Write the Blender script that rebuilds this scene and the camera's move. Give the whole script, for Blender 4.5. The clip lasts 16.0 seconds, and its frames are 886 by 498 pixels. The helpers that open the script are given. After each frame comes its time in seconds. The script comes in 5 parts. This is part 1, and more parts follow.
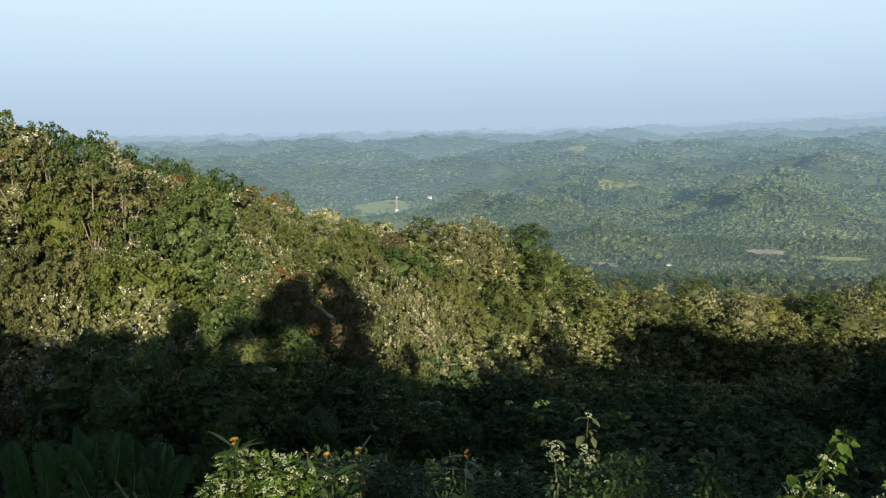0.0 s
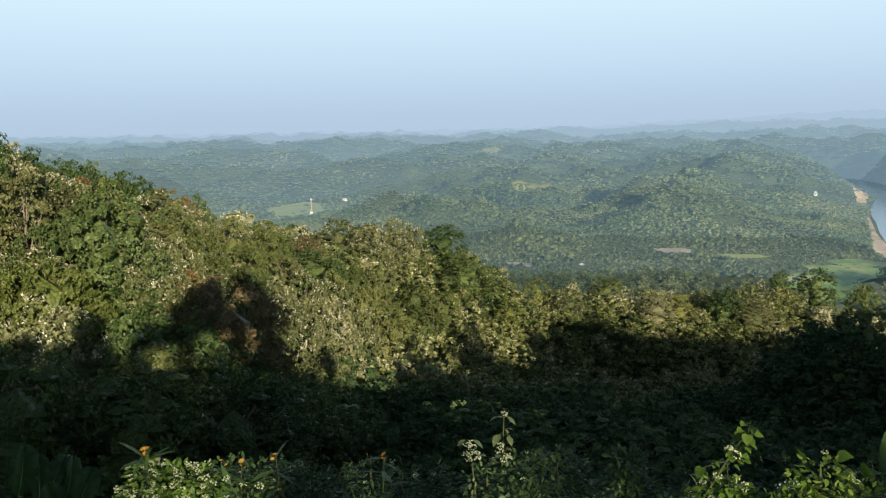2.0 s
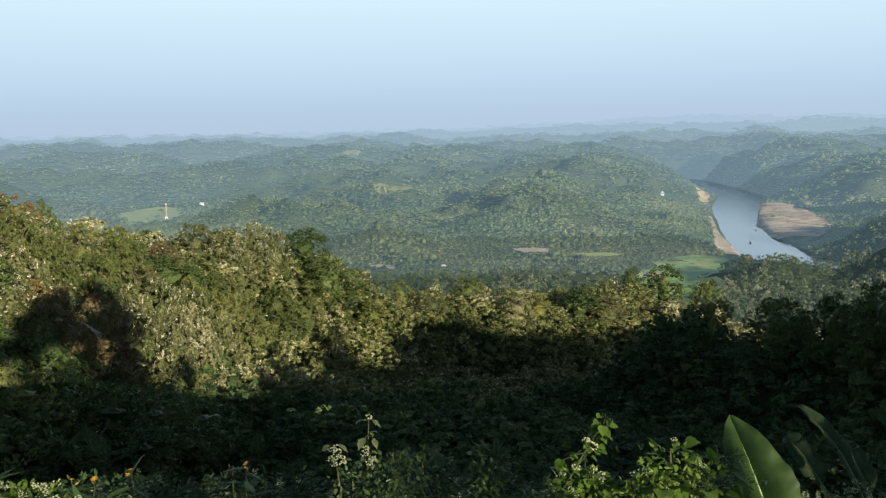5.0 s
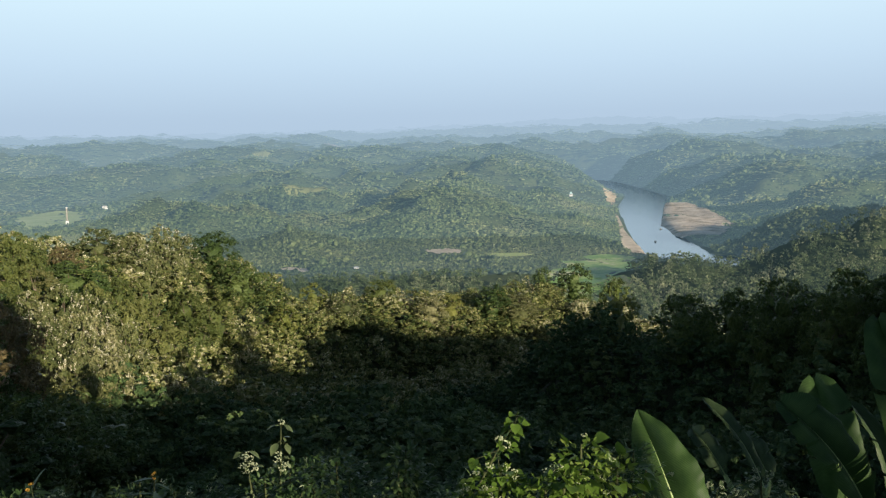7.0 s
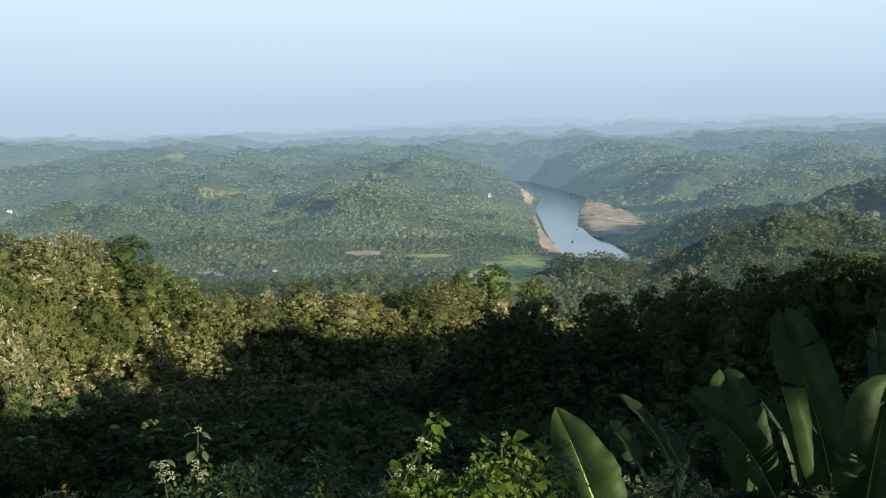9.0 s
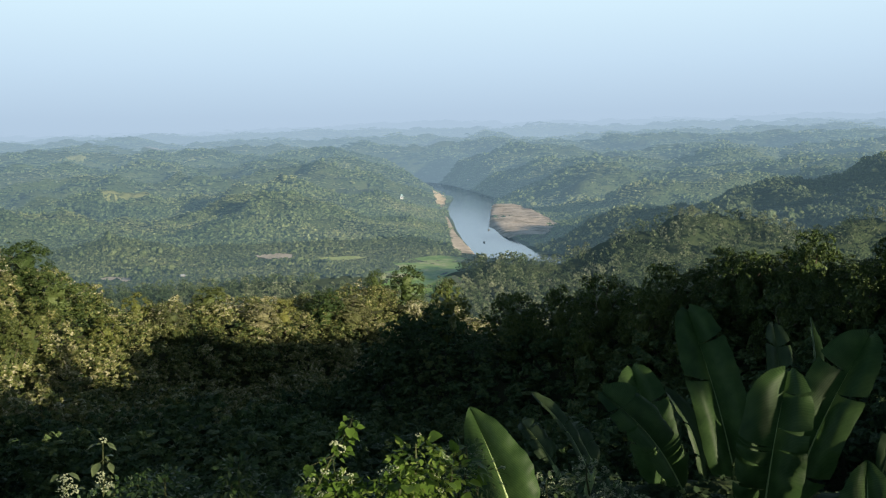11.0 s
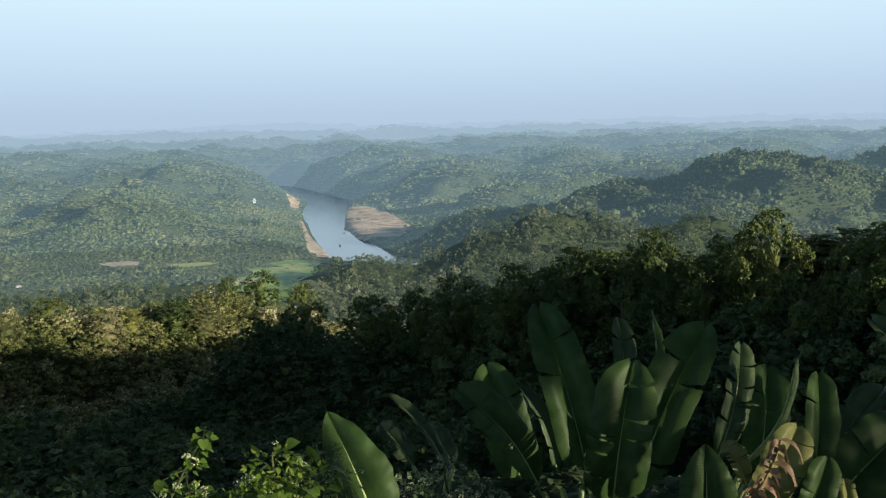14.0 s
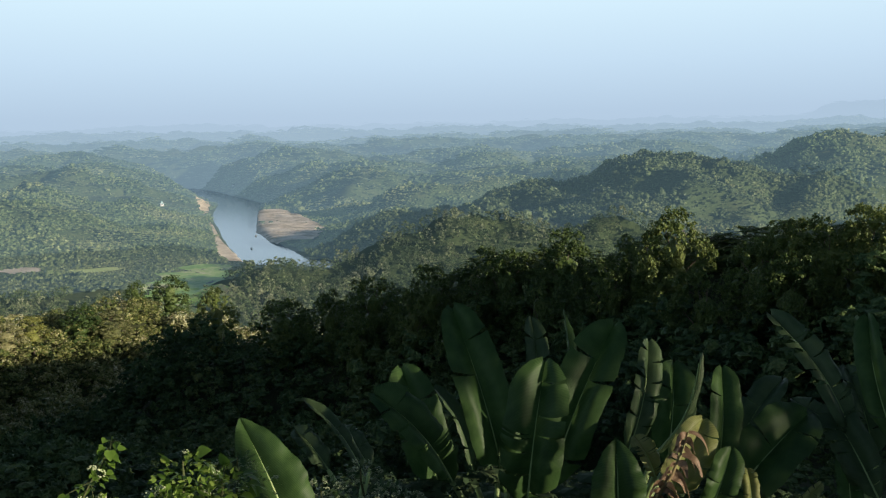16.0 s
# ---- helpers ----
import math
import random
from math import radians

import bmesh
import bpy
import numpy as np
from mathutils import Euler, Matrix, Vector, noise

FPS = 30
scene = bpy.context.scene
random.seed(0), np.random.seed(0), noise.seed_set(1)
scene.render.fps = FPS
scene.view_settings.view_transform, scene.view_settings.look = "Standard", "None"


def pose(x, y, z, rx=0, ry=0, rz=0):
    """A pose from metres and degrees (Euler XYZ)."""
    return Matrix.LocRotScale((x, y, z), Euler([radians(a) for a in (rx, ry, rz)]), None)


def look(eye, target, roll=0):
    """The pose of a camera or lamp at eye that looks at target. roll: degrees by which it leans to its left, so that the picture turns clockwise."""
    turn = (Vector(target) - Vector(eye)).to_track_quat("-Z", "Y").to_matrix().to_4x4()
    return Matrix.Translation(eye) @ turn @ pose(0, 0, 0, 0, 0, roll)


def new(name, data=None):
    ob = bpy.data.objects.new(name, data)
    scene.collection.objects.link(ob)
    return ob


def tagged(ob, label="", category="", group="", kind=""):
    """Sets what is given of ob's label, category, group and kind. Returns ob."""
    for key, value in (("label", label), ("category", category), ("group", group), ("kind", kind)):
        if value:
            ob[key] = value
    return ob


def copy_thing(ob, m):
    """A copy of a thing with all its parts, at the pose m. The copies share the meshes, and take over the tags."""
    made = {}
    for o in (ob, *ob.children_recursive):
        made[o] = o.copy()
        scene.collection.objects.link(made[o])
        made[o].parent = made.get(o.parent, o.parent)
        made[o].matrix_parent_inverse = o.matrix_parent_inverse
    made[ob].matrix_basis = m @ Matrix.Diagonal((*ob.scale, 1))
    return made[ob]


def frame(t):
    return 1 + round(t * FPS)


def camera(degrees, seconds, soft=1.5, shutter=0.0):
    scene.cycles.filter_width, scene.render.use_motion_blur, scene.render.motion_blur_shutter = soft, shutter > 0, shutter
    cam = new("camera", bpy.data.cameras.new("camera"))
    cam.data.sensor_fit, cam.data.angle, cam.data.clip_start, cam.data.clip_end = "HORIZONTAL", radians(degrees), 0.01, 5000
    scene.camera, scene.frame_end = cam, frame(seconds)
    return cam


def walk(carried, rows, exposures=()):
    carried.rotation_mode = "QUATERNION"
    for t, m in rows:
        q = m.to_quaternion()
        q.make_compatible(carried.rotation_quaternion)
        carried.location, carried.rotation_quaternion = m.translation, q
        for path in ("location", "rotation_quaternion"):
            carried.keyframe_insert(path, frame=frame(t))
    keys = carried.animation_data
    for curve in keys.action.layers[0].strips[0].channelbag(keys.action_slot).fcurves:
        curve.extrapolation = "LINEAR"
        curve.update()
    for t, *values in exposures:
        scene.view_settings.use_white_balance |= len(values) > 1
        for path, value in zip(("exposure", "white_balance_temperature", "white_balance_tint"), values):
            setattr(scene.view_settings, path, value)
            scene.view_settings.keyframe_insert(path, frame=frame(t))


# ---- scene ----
# Camera: a level pan from a tripod on the hilltop, the lens a hand's width ahead of the pivot.
EYE, PITCH, ROLL, AHEAD = 120.0, -6.796, -1.075, 0.05
cam = camera(52.43, 16.0, soft=1.2)
YAW = [(0.0, 0.0), (0.5, -1.34), (1.0, -2.711), (1.5, -3.836), (2.0, -5.395), (2.5, -6.725), (3.0, -8.27), (3.5, -9.672),
       (4.0, -11.354), (4.6, -13.06), (5.2, -14.76), (5.8, -16.46), (6.5, -18.431), (7.0, -19.791), (7.5, -21.197), (8.0, -22.518),
       (8.5, -23.597), (9.0, -24.933), (9.6, -26.58), (10.2, -28.26), (10.8, -29.96), (11.5, -31.97), (12.0, -33.58),
       (12.5, -35.246), (13.0, -36.689), (13.5, -38.1), (14.0, -39.745), (14.5, -41.124), (15.0, -42.548), (15.5, -43.878),
       (16.0, -45.256)]
walk(cam, [(t, pose(0, 0, EYE, 0, 0, yaw) @ pose(0, AHEAD, 0, 90 + PITCH) @ pose(0, 0, 0, 0, 0, ROLL)) for t, yaw in YAW])

# ---- light: low sun behind the viewpoint, clear hazy sky ----
SUN_AZ, SUN_EL = 12.0, 12.0
world = bpy.data.worlds.new("sky")
scene.world = world
world.use_nodes = True
wn = world.node_tree
sky = wn.nodes.new("ShaderNodeTexSky")
sky.sky_type, sky.sun_disc = "NISHITA", False
sky.sun_elevation, sky.sun_rotation = radians(SUN_EL), radians(180 - SUN_AZ)
sky.altitude, sky.air_density, sky.dust_density, sky.ozone_density = 100, 1.0, 1.2, 2.0
wn.nodes["Background"].inputs[1].default_value = 0.05
wn.links.new(sky.outputs[0], wn.nodes["Background"].inputs[0])
# the haze that lies all round over the land, thinning upwards into the clear sky
coord, split = wn.nodes.new("ShaderNodeTexCoord"), wn.nodes.new("ShaderNodeSeparateXYZ")
wn.links.new(coord.outputs["Generated"], split.inputs[0])


def world_ramp(stops):
    r = wn.nodes.new("ShaderNodeValToRGB")
    while len(r.color_ramp.elements) < len(stops):
        r.color_ramp.elements.new(0.5)
    for e, (p, c) in zip(r.color_ramp.elements, stops):
        e.position, e.color = p, (*c, 1)
    wn.links.new(split.outputs[2], r.inputs[0])
    return r.outputs[0]


hazy = wn.nodes.new("ShaderNodeBackground")
hazy.inputs[1].default_value = 0.72
wn.links.new(world_ramp([(0.0, (0.44, 0.575, 0.73)), (0.03, (0.46, 0.60, 0.76)), (0.085, (0.56, 0.73, 0.89)), (0.16, (0.68, 0.88, 1.0)), (0.3, (0.60, 0.80, 1.0))]), hazy.inputs[0])
sky_mix = wn.nodes.new("ShaderNodeMixShader")
wn.links.new(world_ramp([(0.0, (0, 0, 0)), (0.17, (0, 0, 0)), (0.45, (1, 1, 1))]), sky_mix.inputs[0])
wn.links.new(hazy.outputs[0], sky_mix.inputs[1])
wn.links.new(wn.nodes["Background"].outputs[0], sky_mix.inputs[2])
wn.links.new(sky_mix.outputs[0], wn.nodes["World Output"].inputs[0])
lamp = bpy.data.lights.new("sun", "SUN")
lamp.energy, lamp.angle, lamp.color = 5.0, radians(0.6), (1.0, 0.86, 0.66)
sun = new("sun", lamp)
ca, sa, ce, se = (math.cos(radians(SUN_AZ)), math.sin(radians(SUN_AZ)), math.cos(radians(SUN_EL)), math.sin(radians(SUN_EL)))
sun.matrix_world = look((400 * sa * ce, -400 * ca * ce, 120 + 400 * se), (0, 0, 120))
scene.view_settings.exposure = 0.5

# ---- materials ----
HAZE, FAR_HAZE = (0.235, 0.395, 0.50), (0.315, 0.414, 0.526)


def material(name):
    m = bpy.data.materials.new(name)
    m.use_nodes = True
    return m, m.node_tree, m.node_tree.nodes["Principled BSDF"]


def ramp_node(nt, stops):
    r = nt.nodes.new("ShaderNodeValToRGB")
    while len(r.color_ramp.elements) < len(stops):
        r.color_ramp.elements.new(0.5)
    for e, (p, c) in zip(r.color_ramp.elements, stops):
        e.position, e.color = p, (*c, 1)
    return r


def maths(nt, op, a, b):
    n = nt.nodes.new("ShaderNodeMath")
    n.operation = op
    for i, v in enumerate((a, b)):
        if isinstance(v, (int, float)):
            n.inputs[i].default_value = v
        else:
            nt.links.new(v, n.inputs[i])
    return n.outputs[0]


def noise_node(nt, scale, detail=3, coords="Object"):
    tc = nt.nodes.new("ShaderNodeTexCoord")
    n = nt.nodes.new("ShaderNodeTexNoise")
    n.inputs["Scale"].default_value, n.inputs["Detail"].default_value = scale, detail
    nt.links.new(tc.outputs[coords], n.inputs["Vector"])
    return n.outputs["Fac"]


def foliage(name, stops, source="tone", leafy=0.35, through_light=0.25, patch=0.02, distance=0.0, gloss=0.45, cell=0.0, cells=0.35):
    """Leaves: a ramp of greens chosen per tree, varied leaf by leaf and in broad patches. distance: share of haze
    emission mixed in.
    """
    m, nt, bsdf = material(name)
    if source == "tone":
        a = nt.nodes.new("ShaderNodeAttribute")
        a.attribute_name = "tone"
        base = a.outputs["Fac"]
    else:
        base = nt.nodes.new("ShaderNodeObjectInfo").outputs["Random"]
    island = nt.nodes.new("ShaderNodeNewGeometry").outputs["Random Per Island"]
    mixed = maths(nt, "ADD", maths(nt, "MULTIPLY", base, 1 - leafy), maths(nt, "MULTIPLY", island, leafy))
    mixed = maths(nt, "ADD", mixed, maths(nt, "MULTIPLY", maths(nt, "SUBTRACT", noise_node(nt, patch), 0.5), 0.6))
    r = ramp_node(nt, stops)
    if cell:
        tc, vor, grey = nt.nodes.new("ShaderNodeTexCoord"), nt.nodes.new("ShaderNodeTexVoronoi"), nt.nodes.new("ShaderNodeRGBToBW")
        vor.inputs["Scale"].default_value = 1 / cell
        nt.links.new(tc.outputs["Object"], vor.inputs["Vector"])
        nt.links.new(vor.outputs["Color"], grey.inputs[0])
        mixed = maths(nt, "ADD", mixed, maths(nt, "MULTIPLY", maths(nt, "SUBTRACT", grey.outputs[0], 0.5), cells))
        b = nt.nodes.new("ShaderNodeBump")
        b.invert = True
        b.inputs["Strength"].default_value, b.inputs["Distance"].default_value = 0.9, cell * 0.7
        nt.links.new(vor.outputs["Distance"], b.inputs["Height"])
        nt.links.new(b.outputs[0], bsdf.inputs["Normal"])
    nt.links.new(mixed, r.inputs[0])
    nt.links.new(r.outputs[0], bsdf.inputs["Base Color"])
    bsdf.inputs["Roughness"].default_value = gloss
    bsdf.inputs["Specular IOR Level"].default_value = 0.35
    out = nt.nodes["Material Output"]
    shader = bsdf.outputs[0]
    if through_light:
        tr, mix = nt.nodes.new("ShaderNodeBsdfTranslucent"), nt.nodes.new("ShaderNodeMixShader")
        nt.links.new(r.outputs[0], tr.inputs[0])
        mix.inputs[0].default_value = through_light
        nt.links.new(shader, mix.inputs[1])
        nt.links.new(tr.outputs[0], mix.inputs[2])
        shader = mix.outputs[0]
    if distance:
        shader = haze_emission(nt, shader, distance)
    nt.links.new(shader, out.inputs[0])
    return m


# Imitates air haze: mixes a haze-coloured emission into the material.
def haze_emission(nt, shader, distance):
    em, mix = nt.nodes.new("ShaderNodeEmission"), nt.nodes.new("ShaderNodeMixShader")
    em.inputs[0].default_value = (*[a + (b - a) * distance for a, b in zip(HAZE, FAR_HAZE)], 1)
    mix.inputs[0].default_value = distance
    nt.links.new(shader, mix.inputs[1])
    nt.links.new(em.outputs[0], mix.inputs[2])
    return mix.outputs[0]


def surface(name, stops, scale, rough=0.8, bump=0.3, spec=0.3, distance=0.0, fine=8.0):
    """A rough surface: a ramp over broad noise plus fine grain, with bump. distance: share of haze emission mixed in.
    """
    m, nt, bsdf = material(name)
    n1, n2 = noise_node(nt, scale, 6), noise_node(nt, scale * fine, 4)
    r = ramp_node(nt, stops)
    nt.links.new(maths(nt, "ADD", maths(nt, "MULTIPLY", n1, 0.7), maths(nt, "MULTIPLY", n2, 0.3)), r.inputs[0])
    nt.links.new(r.outputs[0], bsdf.inputs["Base Color"])
    bsdf.inputs["Roughness"].default_value = rough
    bsdf.inputs["Specular IOR Level"].default_value = spec
    b = nt.nodes.new("ShaderNodeBump")
    b.inputs["Strength"].default_value, b.inputs["Distance"].default_value = bump, 0.5 / scale / fine
    nt.links.new(n2, b.inputs["Height"])
    nt.links.new(b.outputs[0], bsdf.inputs["Normal"])
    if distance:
        nt.links.new(haze_emission(nt, bsdf.outputs[0], distance), nt.nodes["Material Output"].inputs[0])
    return m


FOREST = [(0.10, (0.049, 0.081, 0.023)), (0.30, (0.105, 0.147, 0.040)), (0.46, (0.202, 0.229, 0.068)), (0.66, (0.336, 0.330, 0.138)), (0.92, (0.762, 0.726, 0.530))]
# Dark bluish greens: the gully's shade is put into the leaf colour.
SHADE_GREENS = [(0.10, (0.031, 0.064, 0.024)), (0.40, (0.060, 0.113, 0.037)), (0.65, (0.105, 0.160, 0.052)), (0.92, (0.158, 0.194, 0.064))]
# Woods from the valley outwards: greens lightened and blued in place of haze.
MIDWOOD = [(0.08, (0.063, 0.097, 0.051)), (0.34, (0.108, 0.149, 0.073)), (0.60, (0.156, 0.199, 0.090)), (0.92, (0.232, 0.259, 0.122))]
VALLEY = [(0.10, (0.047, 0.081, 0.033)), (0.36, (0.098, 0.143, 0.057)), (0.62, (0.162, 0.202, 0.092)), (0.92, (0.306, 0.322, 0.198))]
# open scrub, paler still to match the brightness of hazy distance
HAZY_SCRUB = [(0.08, (0.080, 0.123, 0.056)), (0.34, (0.143, 0.201, 0.084)), (0.60, (0.212, 0.266, 0.111)), (0.92, (0.336, 0.355, 0.165))]
GROVE = [(0.10, (0.049, 0.079, 0.034)), (0.40, (0.085, 0.127, 0.053)), (0.65, (0.128, 0.168, 0.067)), (0.92, (0.182, 0.210, 0.086))]
BARK = surface("bark", [(0.3, (0.07, 0.05, 0.035)), (0.7, (0.20, 0.16, 0.12))], 6, 0.9)
PALE_BARK = surface("pale_bark", [(0.3, (0.14, 0.11, 0.08)), (0.7, (0.30, 0.25, 0.19))], 6, 0.85)
# shaded copy of the wood leaves, dark by colour
SHADEWOOD = foliage("shaded_wood_leaves", SHADE_GREENS, patch=0.05, leafy=0.35, cell=0.3, cells=0.3, gloss=0.75, through_light=0.2)
NEARWOOD = foliage("wood_leaves", FOREST, patch=0.03, leafy=0.45, cell=0.34, cells=0.45)
SPECIES = {k: foliage(k + "_leaves", stops, "object", 0.42, cell=0.3, cells=0.45) for k, stops in {
    "broad": [(0.1, (0.040, 0.074, 0.020)), (0.5, (0.074, 0.120, 0.032)), (0.9, (0.130, 0.178, 0.054))],
    "olive": [(0.1, (0.070, 0.100, 0.026)), (0.5, (0.135, 0.165, 0.046)), (0.9, (0.235, 0.250, 0.086))],
    "bright": [(0.1, (0.100, 0.130, 0.030)), (0.5, (0.180, 0.205, 0.050)), (0.9, (0.270, 0.270, 0.080))],
    "teak": [(0.1, (0.080, 0.104, 0.036)), (0.5, (0.165, 0.188, 0.072)), (0.85, (0.340, 0.330, 0.170))],
    "tan": [(0.1, (0.074, 0.086, 0.030)), (0.5, (0.132, 0.144, 0.050)), (0.9, (0.225, 0.220, 0.090))],
    "tall": [(0.1, (0.082, 0.100, 0.032)), (0.5, (0.158, 0.166, 0.058)), (0.9, (0.280, 0.262, 0.112))],
    "rust": [(0.1, (0.165, 0.120, 0.040)), (0.5, (0.300, 0.185, 0.060)), (0.9, (0.430, 0.270, 0.105))],
    "mauve": [(0.1, (0.085, 0.074, 0.034)), (0.5, (0.150, 0.124, 0.056)), (0.9, (0.230, 0.180, 0.086))],
    "umbrella": [(0.1, (0.048, 0.076, 0.014)), (0.5, (0.082, 0.116, 0.022)), (0.9, (0.140, 0.168, 0.038))],
    "ridge": [(0.1, (0.050, 0.086, 0.022)), (0.5, (0.092, 0.138, 0.034)), (0.9, (0.160, 0.195, 0.052))],
}.items()}
TIPS = surface("pale_flower_sprays", [(0.3, (0.42, 0.41, 0.29)), (0.7, (0.66, 0.64, 0.50))], 3, 0.9)

# ---- ground ----


def value_noise(x, y, seed):
    xi, yi = np.floor(x).astype(np.int64), np.floor(y).astype(np.int64)
    u, v = x - xi, y - yi
    u, v = u * u * (3 - 2 * u), v * v * (3 - 2 * v)

    def h(a, b):
        k = (a * 374761393 + b * 668265263 + seed * 974634541) & 0xFFFFFFFF
        k = ((k ^ (k >> 13)) * 1274126177) & 0xFFFFFFFF
        return ((k ^ (k >> 16)) & 0xFFFF) / 65535.0
    return (h(xi, yi) * (1 - u) + h(xi + 1, yi) * u) * (1 - v) + (h(xi, yi + 1) * (1 - u) + h(xi + 1, yi + 1) * u) * v


def fbm(x, y, scale, seed, octaves=4, ridged=False):
    total, amp, norm = 0.0, 1.0, 0.0
    for o in range(octaves):
        n = value_noise(x / scale * 2 ** o + 17.3 * o, y / scale * 2 ** o - 9.1 * o, seed + o)
        total, norm, amp = total + amp * ((1 - np.abs(2 * n - 1)) if ridged else n), norm + amp, amp * 0.5
    return total / norm


def step01(a, b, v):
    t = np.clip((v - a) / (b - a), 0, 1)
    return t * t * (3 - 2 * t)


def along(x, y, pts):
    """Distance to a polyline, and its further values interpolated at the nearest place."""
    best, vals = np.full(np.shape(x), 1e9), [np.zeros(np.shape(x)) for _ in pts[0][2:]]
    for p, q in zip(pts, pts[1:]):
        dx, dy = q[0] - p[0], q[1] - p[1]
        t = np.clip(((x - p[0]) * dx + (y - p[1]) * dy) / (dx * dx + dy * dy), 0, 1)
        d = np.hypot(x - p[0] - t * dx, y - p[1] - t * dy)
        near = d < best
        best = np.where(near, d, best)
        vals = [np.where(near, a + t * (b - a), v) for v, a, b in zip(vals, p[2:], q[2:])]
    return best, vals


HOME = [(-260, -60, 126), (-90, -25, 122), (-25, -6, 119), (8, -4, 117.5), (31, -8, 109), (60, -10, 108), (95, -18, 112), (200, -40, 116), (420, -110, 120)]
RIDGES = [
    [(-220, 30, 124, 80), (-110, 70, 118.5, 62), (-48, 103, 109, 52), (-33, 138, 101, 52), (-20, 205, 91.5, 60), (10, 245, 87.5, 60), (35, 258, 77, 50), (52, 266, 65, 48), (95, 285, 62, 55), (150, 302, 62, 50), (166, 280, 53, 45)],
    [(90, 150, 76, 40), (100, 98, 88, 42), (104, 61, 96, 45), (104, 35, 99, 50), (150, -30, 106, 60)],
    [(376, 598, 20, 34), (396, 578, 27, 45), (435, 552, 28, 52), (468, 530, 38, 62), (505, 508, 47, 72), (590, 470, 52, 80), (650, 400, 52, 90)],
    [(655, 800, 32, 70), (690, 740, 54, 90), (705, 665, 58, 80), (728, 612, 74, 90), (765, 562, 82, 100), (800, 500, 92, 110), (900, 458, 72, 90), (1000, 410, 86, 110), (1100, 330, 107, 150), (1250, 150, 130, 200)],
    [(790, 470, 76, 60), (745, 400, 62, 55), (690, 320, 40, 60)],
    [(1010, 400, 100, 90), (900, 350, 66, 75), (800, 270, 36, 80)],
    [(4150, 1830, 150, 120), (4230, 1690, 235, 140), (4290, 1560, 262, 180), (4350, 1400, 270, 200), (4500, 900, 260, 300)],
    [(600, 640, 18, 70), (660, 560, 42, 90), (705, 480, 54, 100), (760, 400, 64, 110)],
    [(60, 1180, 24, 120), (200, 1200, 28, 130), (330, 1153, 25, 130), (384, 1084, 25, 110), (450, 980, 22, 90), (505, 905, 18, 80)],
    [(1150, 1560, 22, 80), (1230, 1440, 40, 130), (1380, 1230, 56, 190), (1520, 920, 78, 220)],
    [(950, 1950, 20, 140), (760, 1750, 26, 200), (500, 1550, 34, 240)],
]
RIVER = [(565, 680, 26), (545, 730, 32), (535, 775, 34), (629, 967, 29), (729, 1150, 28), (846, 1340, 38), (1030, 1615, 42), (1235, 2130, 45), (1290, 2330, 48), (1200, 2500, 48), (950, 2640, 45), (500, 2760, 45)]
FLOODPLAIN = [(-150, 1800), (-120, 1300), (-40, 1000), (60, 900), (160, 830), (330, 900), (430, 760), (480, 700)]
SAND_RIGHT = [(925, 1352, 18), (870, 1250, 32), (800, 1130, 40), (725, 1010, 48), (640, 885, 22)]
SAND_LEFT = [(1215, 2140, 22), (1085, 1900, 26), (990, 1690, 16), (795, 1352, 3.5), (694, 1160, 2), (596, 985, 4), (494, 792, 13)]
CLEARINGS = [(-108, 1640, 62, 210, "grass"), (428, 730, 25, 32, "meadow"), (394, 686, 36, 40, "meadow"), (357, 640, 38, 42, "meadow"), (330, 596, 32, 40, "meadow"), (300, 545, 20, 32, "meadow"), (144, 792, 15, 26, "sand"), (313, 862, 18, 24, "sand"), (361, 815, 24, 18, "grass"),
             (296, 1470, 44, 52, "straw"), (347, 2400, 42, 52, "straw"), (725, 3030, 52, 60, "soil")]


